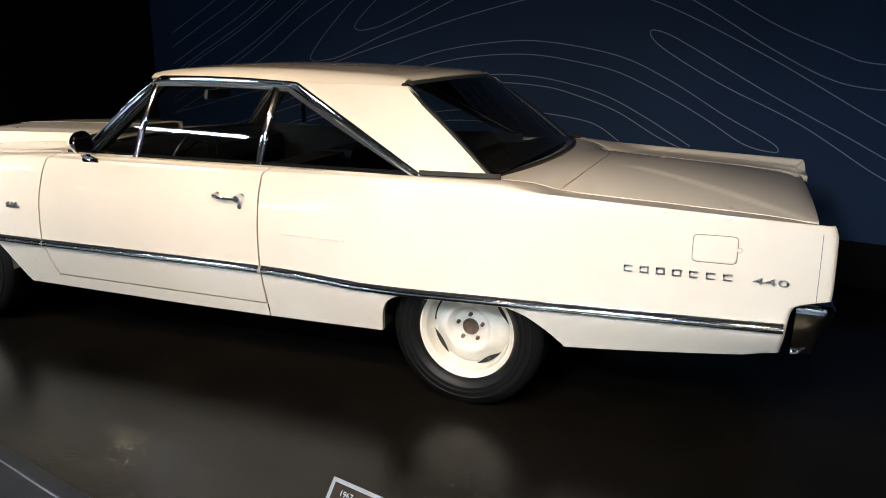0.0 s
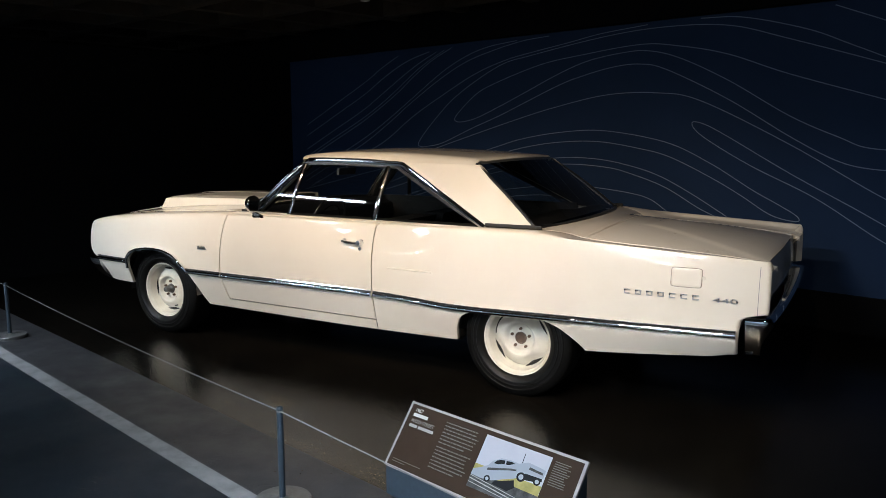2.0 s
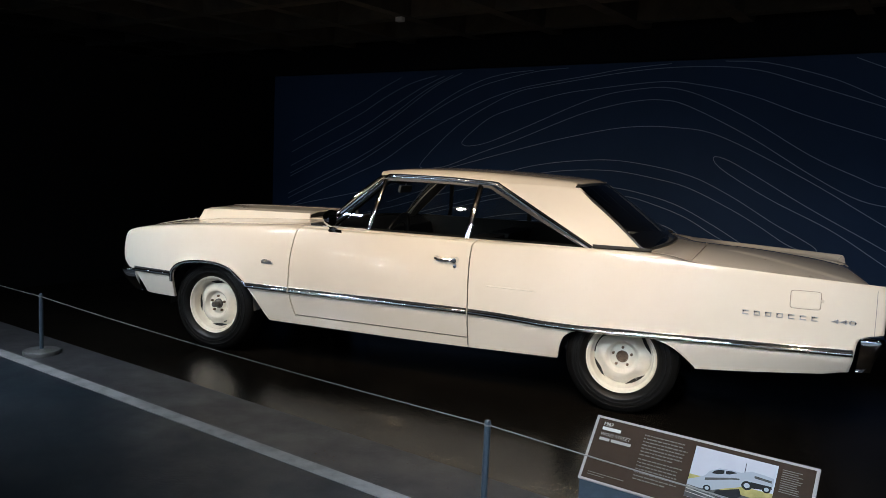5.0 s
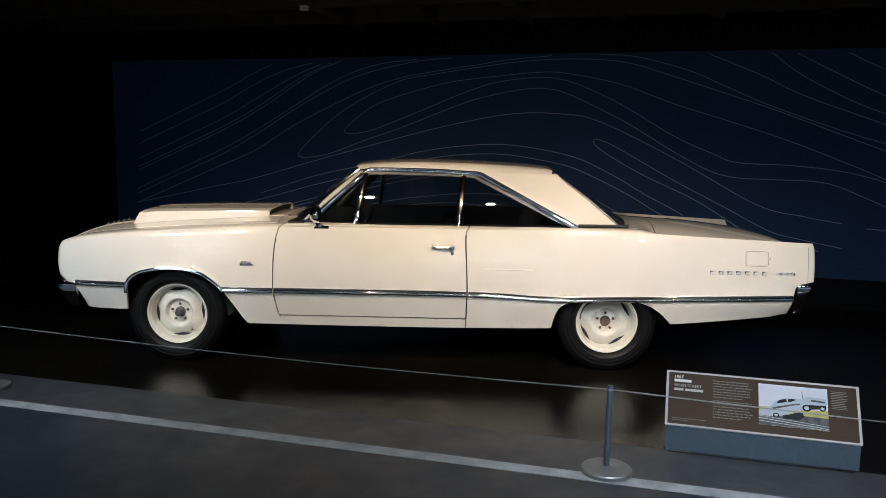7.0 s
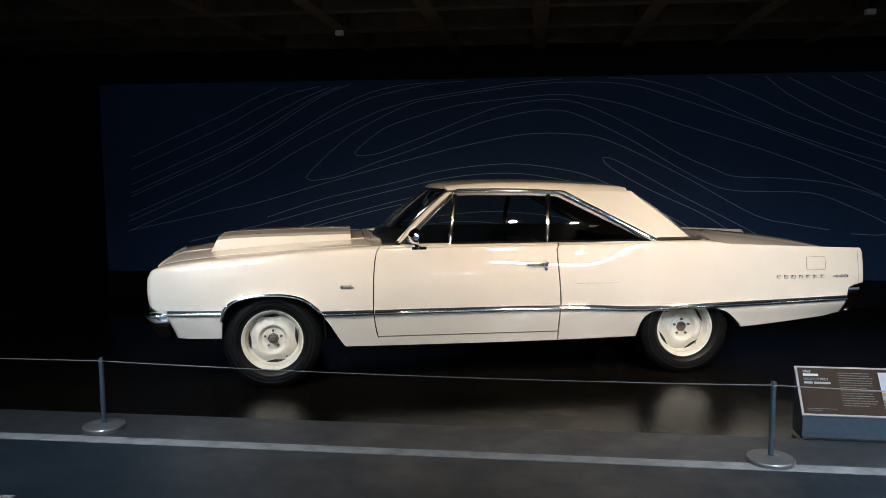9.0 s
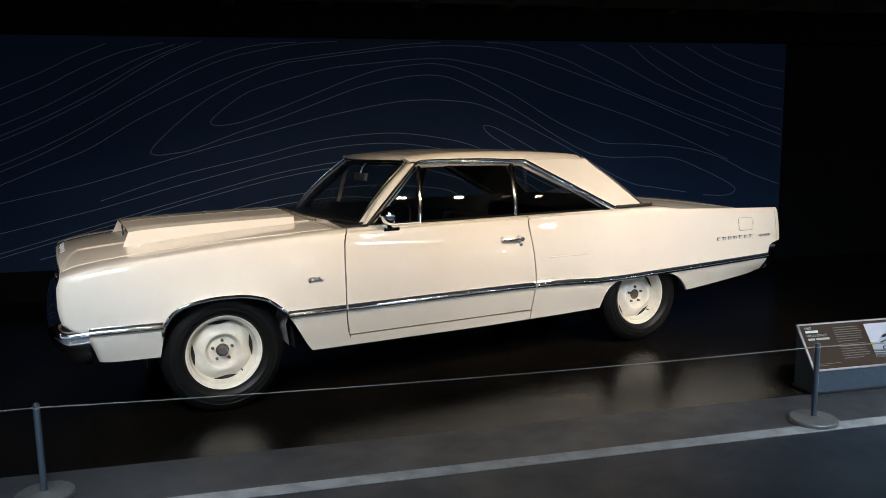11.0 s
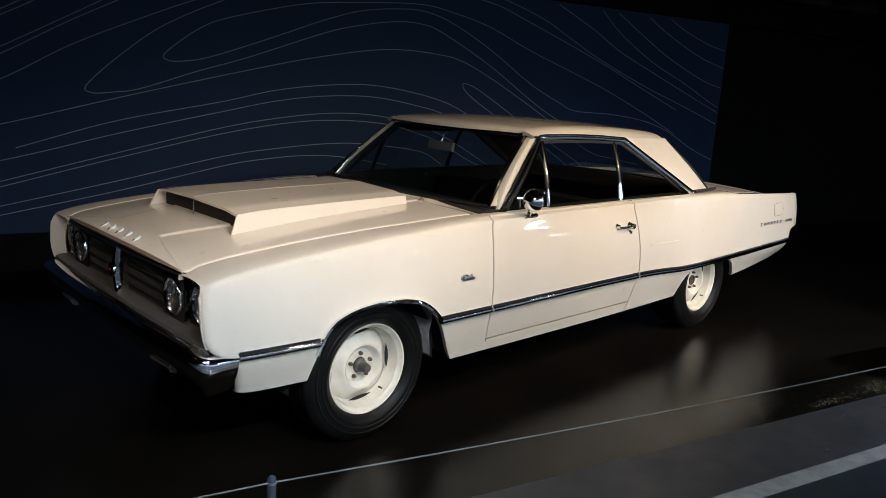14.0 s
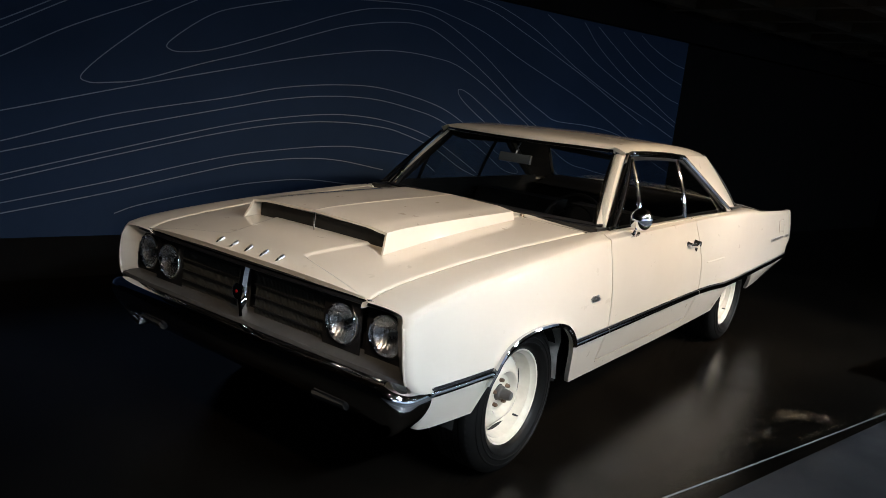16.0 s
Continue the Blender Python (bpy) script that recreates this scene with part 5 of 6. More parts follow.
# ---- wheels
def wheel(x, sgn, r_tyre, width, lip_y, name_label):
    """A painted steel wheel with its tyre; built for the left side, mirrored for the right."""
    w = part("wheel", Shape().lathe([(0.012, 0.200), (0.0, 0.212), (-0.004, 0.210), (-0.002, 0.203), (0.012, 0.197), (0.020, 0.188), (0.050, 0.182), (0.075, 0.176), (0.085, 0.168)], "y", steps=56), WHEEL_PAINT, car, name_label)
    w.matrix_basis = pose(x, -lip_y if sgn < 0 else lip_y, 0.336, 0, 0, 0 if sgn < 0 else 180)
    disc = Shape()
    steps, rows = 72, []
    turn = math.radians(4 if x < 0 else 32)
    prof = [(0.090, 0.173), (0.074, 0.162), (0.062, 0.148), (0.048, 0.132), (0.037, 0.117), (0.0335, 0.108), (0.034, 0.100), (0.041, 0.092), (0.056, 0.085), (0.0625, 0.077), (0.063, 0.036)]
    for k, (a, r) in enumerate(prof):
        ring = []
        for q in range(steps):
            ang = 2 * math.pi * q / steps
            lobe = math.cos(4 * (ang - turn))   # the disc is drawn in towards the four slots
            rr = r - (0.0, 0.003, 0.007, 0.008, 0.006, 0.003, 0.0, 0.0, 0.0, 0.0, 0.0)[k] * lobe
            ring.append((rr * math.cos(ang), a + (0.005 * max(lobe, 0.0) if k in (1, 2, 3) else 0.0), rr * math.sin(ang)))
        rows.append(ring)
    disc.grid(rows, True)
    part("disc", disc, WHEEL_PAINT, w)
    for k in range(4):
        a0 = turn + math.pi / 2 * k
        # Flat dark crescents on the disc paint the shade of its open slots.
        slot = [[((0.1705 - 0.020 * f * math.sin(math.pi * t)) * math.cos(a0 + 0.40 * (2 * t - 1)), 0.0665, (0.1705 - 0.020 * f * math.sin(math.pi * t)) * math.sin(a0 + 0.40 * (2 * t - 1))) for t in spread(0, 1, 12)] for f in (0.0, 0.5, 1.0)]
        part("slot_shade", Shape().grid(slot), DARK, w)
    for k in range(5):
        ang = math.radians(90 + 72 * k)
        c, s_ = 0.057 * math.cos(ang), 0.057 * math.sin(ang)
        part("lug_nut", Shape().lathe([(0.062, 0.0095), (0.052, 0.009), (0.046, 0.008), (0.042, 0.005), (0.040, 0.0)], "y", (c, 0, s_), 6), RUST_AND_SHADE, w, sharp=20)
    if x < 0:
        part("hub_cap", Shape().lathe([(0.062, 0.033), (0.047, 0.031), (0.042, 0.024), (0.012, 0.022), (0.0, 0.018), (-0.004, 0.011), (-0.005, 0.0)], "y", steps=28), ARGENT, w, "bare grey grease cap on the spindle")
    else:
        part("hub_centre", Shape().lathe([(0.060, 0.037), (0.056, 0.035), (0.060, 0.031), (0.066, 0.030), (0.068, 0.0)], "y", steps=28), RUST_AND_SHADE, w, "rusty hub flange in the open centre")
    part("valve", Shape().lathe([(0.012, 0.005), (-0.012, 0.004), (-0.014, 0.0)], "y", (0.137 * math.cos(-0.9) * 1.1, 0.02, 0.137 * math.sin(-0.9) * 1.1), 10), BLACK_TRIM, w)
    b, t = width, r_tyre
    side = [(0.016, 0.205), (-0.006, 0.212), (-0.022, 0.226), (-0.029, 0.240), (-0.0315, 0.243), (-0.0320, 0.247), (-0.030, 0.249), (-0.0305, 0.262), (-0.0328, 0.264), (-0.0328, 0.268), (-0.0295, 0.271), (-0.026, 0.288), (-0.0280, 0.290), (-0.0265, 0.295), (-0.0225, 0.297), (-0.020, 0.302), (-0.008, t - 0.014), (0.004, t - 0.005)]
    tread = []
    n = 6
    for k in range(n):
        a = 0.012 + (b - 0.024) * k / n
        tread += [(a, t), (a + (b - 0.024) / n - 0.006, t), (a + (b - 0.024) / n - 0.005, t - 0.006), (a + (b - 0.024) / n - 0.001, t - 0.006)]
    back = [(b - (a), r) for a, r in side[::-1]]
    part("tyre", Shape().lathe(side + tread + back, "y", steps=72), RUBBER, w, "black bias-ply tyre with ribbed tread")
    blocks = Shape()
    for q in range(64):
        ang = 2 * math.pi * q / 64
        c, s_ = math.cos(ang), math.sin(ang)
        u, v = -s_ * 0.005, c * 0.005
        r0, r1 = t - 0.022, t - 0.003
        blocks.add([(c * r0 - u, -0.0125, s_ * r0 - v), (c * r0 + u, -0.0125, s_ * r0 + v), (c * r1 + u, 0.004, s_ * r1 + v), (c * r1 - u, 0.004, s_ * r1 - v),
                    (c * (r0 - 0.01) - u, 0.01, s_ * (r0 - 0.01) - v), (c * (r0 - 0.01) + u, 0.01, s_ * (r0 - 0.01) + v)], [(0, 1, 2, 3), (0, 4, 5, 1)])
    part("tread_lugs", blocks, RUBBER, w, sharp=0)
    return w


for sgn in (-1, 1):
    wheel(-1.486, sgn, 0.336, 0.19, 0.820, "cream steel front wheel")
    wheel(1.486, sgn, 0.336, 0.20, 0.833, "cream steel rear wheel")

# ---- under the skin
floorpan = Shape().box((-1.75, -0.50, 0.27), (2.25, 0.55, 0.36))
floorpan.box((-0.98, -0.79, 0.295), (1.09, 0.79, 0.34)).box((-0.98, -0.80, 0.34), (-0.90, 0.80, 0.90)).box((1.95, -0.80, 0.42), (2.62, 0.80, 0.47))
part("floor_pan", floorpan, DARK, car, "black underbody")
for sgn in (-1, 1):
    for x, a, low in ((-1.486, 0.42, -2.02), (1.486, 0.42, 1.05)):
        rows = []
        for k in range(19):
            ang = math.pi * k / 18
            rr = 0.385
            rows.append([(x + rr * math.cos(ang) * 1.05, sgn * y, 0.33 + (0.385 if x < 0 else 0.32) * math.sin(ang) if k not in (0, 18) else 0.30) for y in (0.81, 0.60)])
        s = Shape().grid(rows)
        s.grid([[r[1] for r in rows], [(x, sgn * 0.60, 0.30)] * 19])
        part("wheel_housing", s, DARK, car)
    part("engine_bay_side", Shape().box((-2.15, min(sgn * 0.80, sgn * 0.78), 0.60), (-0.90, max(sgn * 0.80, sgn * 0.78), 0.80)), DARK, car, sharp=0)
    shield = Shape().grid([[(-1.13 + 0.012 * math.sin(z * 40), sgn * y, z) for y in (0.60, 0.70, 0.78, 0.835)] for z in spread(0.33, 0.64, 6)])
    part("splash_shield", shield, PRIMER, car, "chalky grey inner fender shield")
    part("axle", Shape().lathe([(sgn * 0.2, 0.03), (sgn * 0.70, 0.03), (sgn * 0.70, 0.10), (sgn * 0.74, 0.10)], "y", (1.486, 0, 0.336), 16), DARK, car)
    part("front_axle", Shape().lathe([(sgn * 0.45, 0.03), (sgn * 0.70, 0.03), (sgn * 0.70, 0.11), (sgn * 0.74, 0.11)], "y", (-1.486, 0, 0.336), 16), DARK, car)
part("exhaust_pipe", Shape().sweep([(-0.9, -0.42, 0.24), (0.2, -0.45, 0.235), (0.6, -0.52, 0.24), (0.8, -0.60, 0.245)], [(0.03 * math.cos(k * math.pi / 5), 0.03 * math.sin(k * math.pi / 5)) for k in range(10)], (0, -1, 0)), DARK, car)
part("muffler", Shape().lathe([(0.78, 0.0), (0.78, 0.05), (0.80, 0.07), (1.02, 0.07), (1.04, 0.05), (1.04, 0.0)], "x", (0, -0.64, 0.30), 20), DARK, car)

# ---- cabin
def cushion(lo, hi, lean=0.0, bow=0.02, pleats=0):
    """An upholstered block with soft edges and stitched pleats."""
    s = Shape()
    (x0, y0, z0), (x1, y1, z1) = lo, hi
    n, m = 12, 30
    rows = []
    for i in range(n + 1):
        u = i / n
        ring = []
        for k in range(m + 1):
            f = -1 + 2 * k / m
            edge = 1 - abs(f) ** 8
            puff = bow * edge * math.sin(math.pi * u) + (0.004 * abs(math.sin(pleats * math.pi * (f + 1) / 2)) if pleats else 0)
            ring.append((x0 + lean * u - puff, (y0 + y1) / 2 + f * (y1 - y0) / 2, z0 + (z1 - z0) * u))
        rows.append(ring)
    s.grid(rows)
    back = [[(x + (x1 - x0), y, z) for x, y, z in r] for r in rows]
    s.grid(back, flip=True)
    s.grid([rows[-1], back[-1]])
    s.grid([rows[0], back[0]])
    for k in (0, -1):
        s.grid([[r[k] for r in rows], [r[k] for r in back]])
    return s


cabin = part("cabin_lining", Shape().grid([[(x, -0.755, z) for x in spread(-0.85, 1.62, 8)] for z in (0.34, 0.965)]), VINYL, car, "black vinyl side lining")
part("cabin_lining", Shape().grid([[(x, 0.755, z) for x in spread(-0.85, 1.62, 8)] for z in (0.34, 0.965)]), VINYL, car, "black vinyl side lining")
part("carpet", Shape().grid([[(x, y, 0.345) for x in (-0.9, 1.2)] for y in (-0.76, 0.76)]), VINYL, cabin)
part("parcel_shelf", Shape().grid([[(x, y, 0.952 + 0.05 * smooth_step(1.25, 1.45, x)) for x in spread(1.15, 1.60, 8)] for y in spread(-0.72, 0.72, 4)]), VINYL, cabin)
def lined(f, u):
    x = roof_front(f) + 0.014 + (roof_back(f) - roof_front(f) - 0.028) * u
    p = roof_point(x, f)
    return (p[0], p[1] * 0.975, p[2] - 0.024)


part("headliner", Shape().grid([[lined(f, u) for u in spread(0, 1, 14)] for f in spread(-1, 1, 31)]), VINYL, cabin)
for sgn in (-1, 1):
    inner = [[sail_point(q, t) for q in spread(0.01, 0.99, 8)] for t in spread(0, 1, 10)]
    part("pillar_lining", Shape().grid([[(x, -sgn * (y + 0.016), z) for x, y, z in r] for r in inner]), VINYL, cabin)
    post = []
    for t in spread(0, 1, 10):
        a, b = windscreen_point(-0.97, t), (-0.606 + 0.401 * t, -(0.728 - 0.124 * t), 0.976 + 0.366 * t)
        post.append([(a[0] + 0.012, sgn * -(a[1] + 0.022), a[2] - 0.016), (a[0] + 0.03, sgn * -(a[1] + 0.03), a[2] - 0.022), (b[0] + 0.036, sgn * -(b[1] + 0.034), b[2] - 0.02), (b[0] + 0.034, sgn * -(b[1] + 0.008), b[2] - 0.014)])
    part("post_lining", Shape().grid(post), VINYL, cabin)
for sgn in (-1, 1):
    cap = Shape().sweep([(x, sgn * 0.764, 0.972) for x in spread(-0.62, 1.27, 20)], [(-0.010, -0.03), (0.008, -0.03), (0.008, 0.014), (0.0, 0.020), (-0.010, 0.014)], (0, sgn, 0))
    part("window_cap", cap, VINYL, cabin)
for side in (-1, 1):
    seat = part("front_seat", cushion((0.18, side * 0.37 - 0.32, 0.42), (0.34, side * 0.37 + 0.32, 0.95), 0.16, 0.03, 9), VINYL, car, "black pleated vinyl front seat")
    base = cushion((0.0, side * 0.37 - 0.32, 0.0), (0.16, side * 0.37 + 0.32, 0.50), 0.0, 0.03, 9)
    part("seat_cushion", base, VINYL, seat, at=pose(-0.28, 0, 0.60, 0, 90, 0))
part("rear_seat", cushion((1.05, -0.66, 0.42), (1.22, 0.66, 0.93), 0.15, 0.03, 16), VINYL, car, "black pleated vinyl rear bench")
dash = part("dashboard", Shape().sweep([(-0.52, y, 0.90) for y in spread(-0.75, 0.75, 16)], [(0.0, -0.14), (0.10, -0.12), (0.13, -0.05), (0.11, 0.04), (0.0, 0.085), (-0.20, 0.09), (-0.20, -0.14)], (1, 0, 0)), BLACK_TRIM, car, "black padded dashboard")
ring = [(-0.24 + 0.03 * 0 + 0.19 * math.cos(a) * 0.35, -0.37 + 0.19 * math.sin(a), 0.90 + 0.19 * math.cos(a) * 0.93) for a in spread(0, 2 * math.pi, 41)]
steer = part("steering_wheel", Shape().sweep(ring, [(0.009 * math.cos(k * math.pi / 4), 0.009 * math.sin(k * math.pi / 4)) for k in range(8)], [(q[0] + 0.24, q[1] + 0.37, q[2] - 0.90) for q in ring], caps=False), BLACK_TRIM, car, "thin black steering wheel")
part("steering_column", Shape().sweep([(-0.24, -0.37, 0.90), (-0.55, -0.37, 0.80)], [(0.025 * math.cos(k * math.pi / 4), 0.025 * math.sin(k * math.pi / 4)) for k in range(8)], (0, 1, 0)), BLACK_TRIM, steer)
horn = [(-0.232 + 0.12 * math.cos(a) * 0.35, -0.37 + 0.12 * math.sin(a), 0.90 + 0.12 * math.cos(a) * 0.93) for a in spread(0, 2 * math.pi, 31)]
part("horn_ring", Shape().sweep(horn, [(0.004 * math.cos(k * math.pi / 3), 0.004 * math.sin(k * math.pi / 3)) for k in range(6)], [(q[0] + 0.232, q[1] + 0.37, q[2] - 0.90) for q in horn], caps=False), CHROME, steer, "bright horn ring")
mir = part("cabin_mirror", Shape().sweep([(-0.335, -0.105 + 0.21 * t, 1.242) for t in spread(0, 1, 8)], [(-0.016, -0.012), (-0.010, -0.028), (0.006, -0.028), (0.008, 0.024), (-0.010, 0.024)], (1, 0, -0.15)), ARGENT_PALE, car, "pale grey rear-view mirror under the roof")
part("mirror_stem", Shape().sweep([(-0.338, 0.0, 1.262), (-0.325, 0.0, 1.30), (-0.27, 0.0, 1.36)], [(0.006 * math.cos(k * math.pi / 3), 0.006 * math.sin(k * math.pi / 3)) for k in range(6)], (0, 1, 0)), DULL_CHROME, mir)
for side in (-1, 1):
    visor = Shape().sweep([(-0.20, side * (0.12 + 0.42 * t), 1.335 - 0.02 * t) for t in spread(0, 1, 6)], [(-0.05, -0.008), (0.07, -0.008), (0.075, 0.0), (0.07, 0.008), (-0.05, 0.008)], (1, 0, -0.2))
    part("sun_visor", visor, VINYL, car)

# ---------------------------------------------------------------- lamp glints on the floor, as chips
def glint_patches():
    """Pale chips standing in for lamp glints, drifted along the black floor's edge."""
    g = random.Random(11)
    s = Shape()
    for u, v, du, dv, n in ((4.22, 3.88, 0.10, 0.03, 420), (4.14, 3.92, 0.04, 0.03, 320), (4.04, 4.02, 0.06, 0.05, 260), (4.62, 3.95, 0.10, 0.03, 220), (4.30, 4.10, 0.12, 0.015, 160), (3.56, 4.15, 0.12, 0.025, 380), (3.10, 4.12, 0.09, 0.05, 460), (2.86, 4.05, 0.06, 0.07, 160),
                            (3.92, 5.01, 0.05, 0.06, 130), (4.12, 4.52, 0.07, 0.05, 160), (3.44, 4.33, 0.10, 0.04, 120), (2.95, 3.30, 0.05, 0.10, 90)):
        for _ in range(n // 2):
            p = room(g.gauss(u, du), g.gauss(v, dv), 0.0)
            k, turn = 0.0018 + 0.0042 * g.random() ** 2, g.uniform(0, 6.28)
            ring = [(p.x + k * math.cos(turn + a), p.y + k * math.sin(turn + a), 0.0004) for a in (0, 2.1, 4.2)]
            top = (p.x + g.uniform(-0.5, 0.5) * k, p.y + g.uniform(-0.5, 0.5) * k, 0.0004 + k * g.uniform(0.08, 0.45))
            s.add(ring + [top], [(0, 1, 3), (1, 2, 3), (2, 0, 3)])
    me = bpy.data.meshes.new("floor_glints")
    me.from_pydata(s.v, [], s.f)
    return tagged(part("floor_glints", me, GLINT), "added pale chips standing in for lamp glints on the black floor", "grit", "", "stuff")


glint_patches()

# ---------------------------------------------------------------- barrier
def stanchion(x, y):
    t = thing("barrier_post", "low blue-grey steel barrier post with round foot", "barrier post", Matrix.Translation((x, y, 0)), "barrier posts")
    part("foot", Shape().lathe([(0.0, 0.0), (0.0, 0.118), (0.020, 0.119), (0.026, 0.115), (0.029, 0.03), (0.036, 0.018), (0.036, 0.0)], "z", steps=40), STEEL_GREY, t, "round grey steel foot")
    part("pole", Shape().lathe([(0.03, 0.0135), (0.412, 0.0135), (0.420, 0.0125), (0.424, 0.009), (0.424, 0.0)], "z", steps=20), STEEL_BLUE, t)
    part("eyelet", Shape().lathe([(0.400, 0.0135), (0.401, 0.0150), (0.407, 0.0150), (0.408, 0.0135)], "z", steps=20), STEEL_GREY, t)
    return t


STEP = Vector((1.182 + 2.396, -2.520 + 1.522, 0))
SPOTS_AT = [Vector((1.182, -2.520, 0)), Vector((-2.396, -1.522, 0)), Vector((1.182, -2.520, 0)) + STEP, Vector((-2.396, -1.522, 0)) - STEP * 0.9]
for p in SPOTS_AT:
    stanchion(p.x, p.y)


def cord(a, b, sag):
    pts = [(a.x + (b.x - a.x) * t, a.y + (b.y - a.y) * t, 0.404 - sag * 4 * t * (1 - t)) for t in spread(0, 1, 25)]
    s = Shape().sweep(pts, [(0.0028 * math.cos(k * math.pi / 3), 0.0028 * math.sin(k * math.pi / 3)) for k in range(6)], (0, 0, 1))
    return tagged(part("rope", s, ROPE), "thin grey elastic rope strung between barrier posts", "rope", "barrier ropes")


cord(SPOTS_AT[0], SPOTS_AT[1], 0.02)
cord(SPOTS_AT[0], SPOTS_AT[2], 0.02)
cord(SPOTS_AT[1], SPOTS_AT[3], 0.01)

# ---------------------------------------------------------------- the sign
sign = thing("information_panel", "low slanted museum information panel on a blue-grey metal plinth", "sign", pose(1.564, -2.093, 0, 0, 0, -14.6))
W, HB, HF, DEP = 0.888, 0.375, 0.147, 0.168   # width, back and front height, depth


def slope(a, b, lift=0.0):
    """A place on the slanted face: a across from the left, b down from the top edge."""
    n = Vector((0, -(HB - HF), DEP)).normalized()
    p = Vector((a, -DEP * b, HB - (HB - HF) * b))
    return p + n * lift


def sheet(a0, b0, a1, b1, lift, thick=0.0006):
    s = Shape()
    lo = [slope(a0, b0, lift), slope(a1, b0, lift), slope(a1, b1, lift), slope(a0, b1, lift)]
    hi = [slope(a0, b0, lift + thick), slope(a1, b0, lift + thick), slope(a1, b1, lift + thick), slope(a0, b1, lift + thick)]
    return s.add(lo + hi, [(0, 3, 2, 1), (4, 5, 6, 7), (0, 1, 5, 4), (1, 2, 6, 5), (2, 3, 7, 6), (3, 0, 4, 7)])


part("front_panel", Shape().box((0.002, -DEP, 0.018), (W - 0.002, -DEP + 0.004, HF - 0.006)), STEEL_BLUE, sign, "blue-grey sheet-metal front panel", 0)
# The plate's black colour carries the shadow line below the front panel.
part("base_plate", Shape().box((0.02, -DEP + 0.012, 0.0), (W - 0.02, 0.035, 0.008)), BLACK_TRIM, sign, "base plate set back under the panel, blackened for its shadow line", 0)
for x in (0.002, W - 0.006):
    cheek = Shape()
    for q in (x, x + 0.004):
        cheek.add([(q, -DEP + 0.004, 0.018), (q, -0.004, 0.018), (q, -0.004, HB - 0.012), (q, -DEP + 0.004, HF - 0.006)], [(0, 1, 2, 3)])
    cheek.f += [(0, 1, 5, 4), (1, 2, 6, 5), (2, 3, 7, 6), (3, 0, 4, 7)]
    part("side_panel", cheek, STEEL_BLUE, sign, "", 0)
# An added dark block stands in for the shaded hollow under the board.
hollow_fill = Shape().add([(0.13, -0.01, 0.008), (W - 0.13, -0.01, 0.008), (W - 0.13, -DEP + 0.006, 0.008), (0.13, -DEP + 0.006, 0.008), (0.13, -0.01, HB - 0.022), (W - 0.13, -0.01, HB - 0.022), (W - 0.13, -DEP + 0.006, HF - 0.010), (0.13, -DEP + 0.006, HF - 0.010)],
                    [(0, 3, 2, 1), (4, 5, 6, 7), (0, 1, 5, 4), (1, 2, 6, 5), (2, 3, 7, 6), (3, 0, 4, 7)])
part("hollow_fill", hollow_fill, BLACK_TRIM, sign, "added dark block standing in for the shaded hollow under the board", 0)
board = part("board", sheet(-0.004, -0.01, W + 0.004, 1.01, -0.004, 0.010), PANEL_FRAME, sign, "pale grey edge of the printed board", 0)
part("print", sheet(0.008, 0.025, W - 0.008, 0.978, 0.0062), PANEL_PRINT, board, "dark brown printed face", 0)
T = 0.0072


def write(text, size, a, b, mat, name="lettering"):
    me = letters(text, size)
    o, ex, ey = slope(a, b, T + 0.0006), (slope(1, 0) - slope(0, 0)).normalized(), (slope(0, 0) - slope(0, 1)).normalized()
    ez = ex.cross(ey)
    m = Matrix((ex, ey, ez)).transposed().to_4x4()
    m.translation = o
    part(name, me, mat, board, sharp=0, at=m)


write("1967", 0.023, 0.034, 0.130, PRINT_WHITE)
part("title_bar", sheet(0.035, 0.150, 0.118, 0.198, T), PRINT_WHITE, board, "", 0)
write("WO23 STREET", 0.021, 0.034, 0.288, PRINT_GREY)
part("title_bar", sheet(0.035, 0.318, 0.080, 0.362, T), PRINT_GREY, board, "", 0)
part("title_bar", sheet(0.088, 0.318, 0.176, 0.362, T), PRINT_GREY, board, "", 0)
rng = random.Random(4)
for k in range(14):
    b, a = 0.115 + k * 0.0500 + (0.018 if k > 6 else 0.0), 0.222
    end = 0.222 + (0.182 if k not in (6, 13) else 0.14) * rng.uniform(0.92, 1.04)
    row = Shape()
    while a < end:   # one bar for each unread word
        w = min(rng.uniform(0.005, 0.022), end - a)
        row.join(sheet(a, b, a + w, b + 0.017, T))
        a += w + 0.0035
    part("text_line", row, PRINT_TEXT, board, "", 0)
for k in range(11):
    b = 0.118 + k * 0.030
    part("caption_line", sheet(0.766, b, 0.766 + 0.072 * rng.uniform(0.8, 1.05), b + 0.011, T), PRINT_TEXT, board, "", 0)
part("credit_line", sheet(0.030, 0.868, 0.190, 0.878, T), PRINT_TEXT, board, "", 0)
part("credit_line", sheet(0.030, 0.903, 0.105, 0.913, T), PRINT_TEXT, board, "", 0)

red_block = thing("red_block", "small red plastic block lying on the panel's base plate", "block", sign.matrix_basis @ pose(0.085, -0.05, 0.0081, 0, 0, 12))
part("body", Shape().box((-0.028, -0.02, 0.0), (0.028, 0.02, 0.022)), RED_PLASTIC, red_block, sharp=0)
part("knob", Shape().lathe([(0.022, 0.012), (0.028, 0.011), (0.030, 0.0)], "z", steps=14), RED_PLASTIC, red_block)

# the photograph: a car with its front wheels off the ground on a drag strip
P0, P1, Q0, Q1 = 0.437, 0.750, 0.090, 0.830
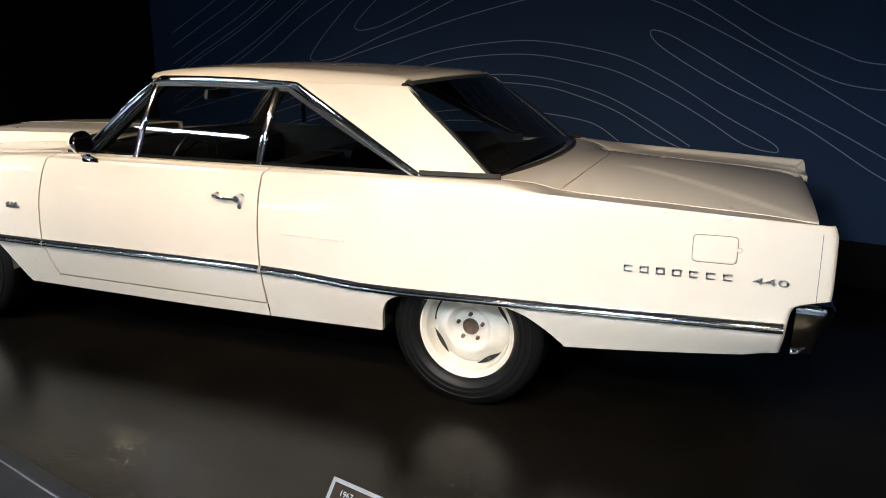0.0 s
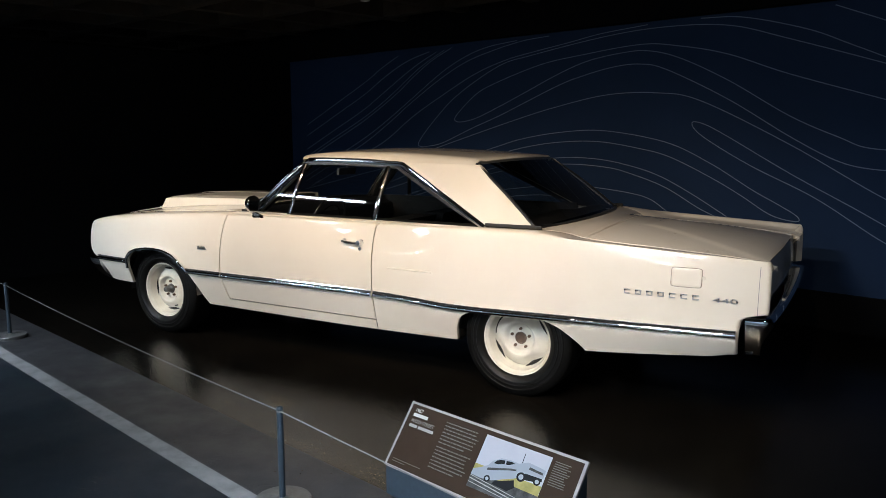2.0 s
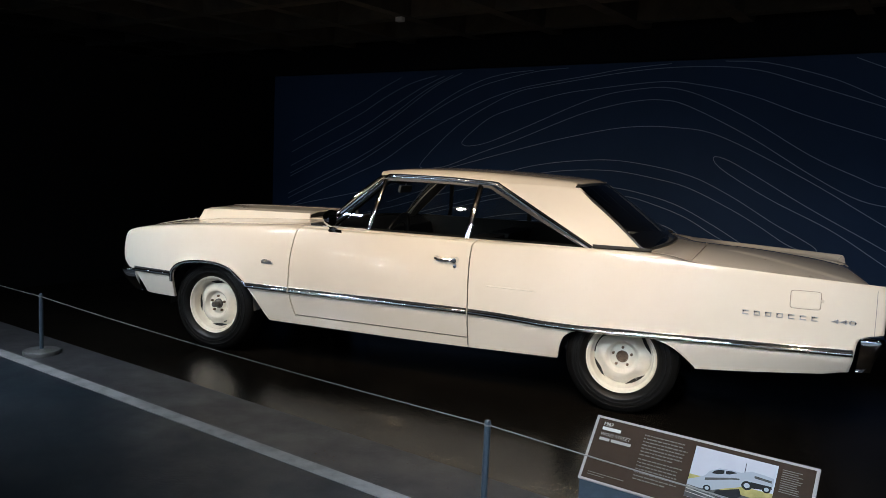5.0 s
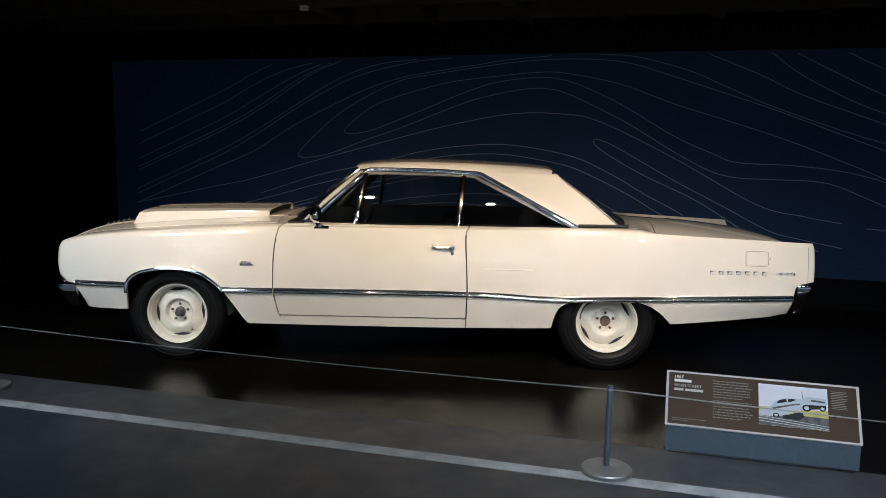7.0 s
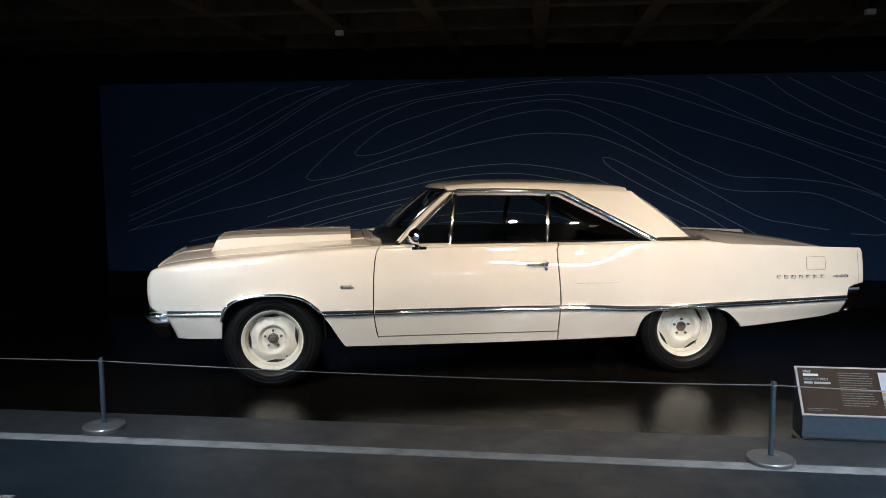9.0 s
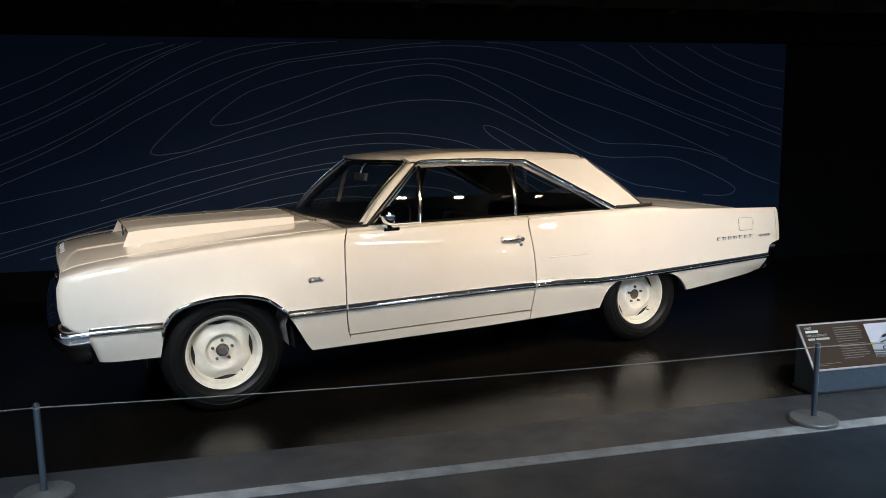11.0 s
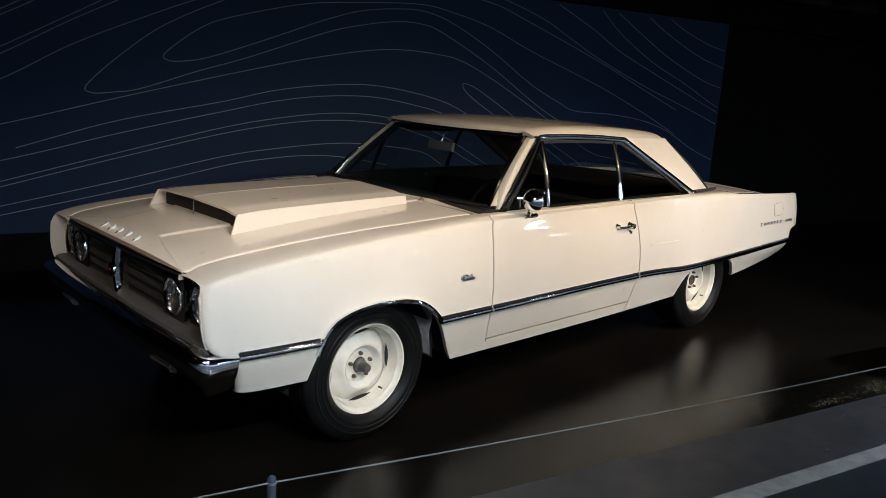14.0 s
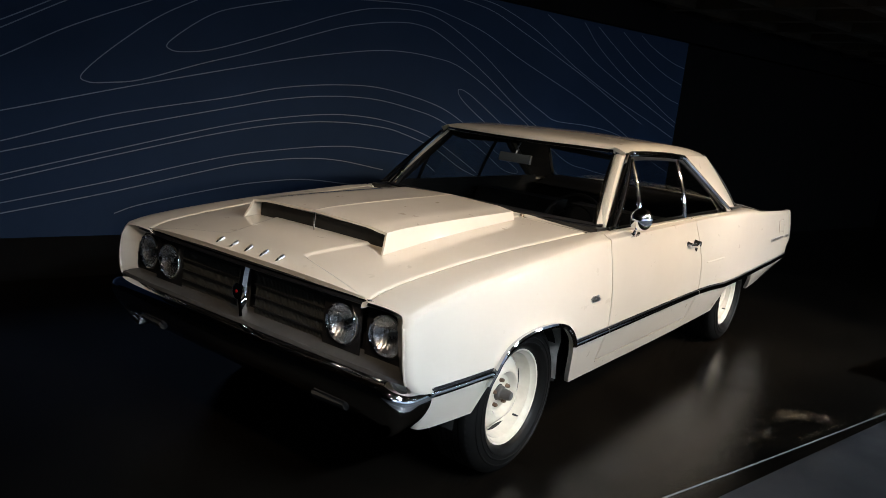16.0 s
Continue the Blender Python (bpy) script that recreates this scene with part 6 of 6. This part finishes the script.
photo = part("photograph", sheet(P0, Q0, P1, Q1, T), PHOTO_SKY, board, "photograph of a silver car doing a wheelstand", 0)


def cutout(points, lift, mat, name):
    """A flat shape of the print, by places across and down the photograph."""
    return part(name, Shape().add([slope(P0 + (P1 - P0) * a, Q0 + (Q1 - Q0) * b, T + 0.0006 + lift) for a, b in points], [tuple(range(len(points)))]), mat, photo, "", 0)


cutout([(0, 0.56), (0.3, 0.55), (0.7, 0.54), (1, 0.53), (1, 0.75), (0, 0.72)], 0.0004, PHOTO_FIELD, "photo_field")
cutout([(0, 0.70), (0.3, 0.71), (0.6, 0.70), (1, 0.71), (1, 1), (0, 1)], 0.0006, PHOTO_ROAD, "photo_road")
for b0, b1, w in ((0.78, 0.90, 0.012), (0.83, 0.95, 0.018), (0.90, 0.99, 0.012)):
    cutout([(0, b0), (1, b1), (1, b1 + w), (0, b0 + w)], 0.0008, PRINT_GREY, "photo_lane_mark")
cutout([(0.36, 0.74), (0.62, 0.60), (0.66, 0.72), (0.58, 0.82), (0.34, 0.80)], 0.0009, PHOTO_DARK, "photo_shadow")
cutout([(0.0, 0.77), (0.0, 0.67), (0.10, 0.60), (0.19, 0.52), (0.24, 0.41), (0.34, 0.32), (0.48, 0.295), (0.60, 0.30), (0.72, 0.225), (0.86, 0.235), (0.98, 0.255), (0.985, 0.40), (0.93, 0.43), (0.80, 0.42), (0.74, 0.44), (0.68, 0.52), (0.60, 0.58), (0.46, 0.66), (0.32, 0.75), (0.16, 0.78)], 0.0010, PHOTO_CAR, "photo_car")
cutout([(0.26, 0.45), (0.29, 0.385), (0.35, 0.345), (0.405, 0.335), (0.41, 0.40), (0.33, 0.44)], 0.0014, PHOTO_DARK, "photo_window")
cutout([(0.425, 0.335), (0.49, 0.315), (0.56, 0.325), (0.47, 0.39), (0.43, 0.395)], 0.0014, PHOTO_DARK, "photo_window")
cutout([(0.20, 0.56), (0.52, 0.43), (0.60, 0.415), (0.60, 0.44), (0.50, 0.475), (0.20, 0.61)], 0.0014, PHOTO_ROAD, "photo_stripe")
cutout([(0.76, 0.29), (0.96, 0.31), (0.965, 0.35), (0.76, 0.335)], 0.0014, PHOTO_ROAD, "photo_grille")
cutout([(0.66, 0.46), (0.74, 0.42), (0.97, 0.41), (0.98, 0.46), (0.90, 0.50), (0.72, 0.54)], 0.0011, PHOTO_DARK, "photo_underside")
cutout([(0.632, 0.10), (0.640, 0.10), (0.645, 0.28), (0.636, 0.28)], 0.0009, PHOTO_DARK, "photo_mast")
for a, b, k in ((0.25, 0.745, 0.046), (0.695, 0.505, 0.064), (0.92, 0.485, 0.050)):
    cutout([(a + k * math.cos(q * math.pi / 10), b + k * 1.3 * math.sin(q * math.pi / 10)) for q in range(20)], 0.0018, PHOTO_DARK, "photo_tyre")
    cutout([(a + k * 0.55 * math.cos(q * math.pi / 8), b + k * 0.72 * math.sin(q * math.pi / 8)) for q in range(16)], 0.0022, PHOTO_CAR, "photo_rim")
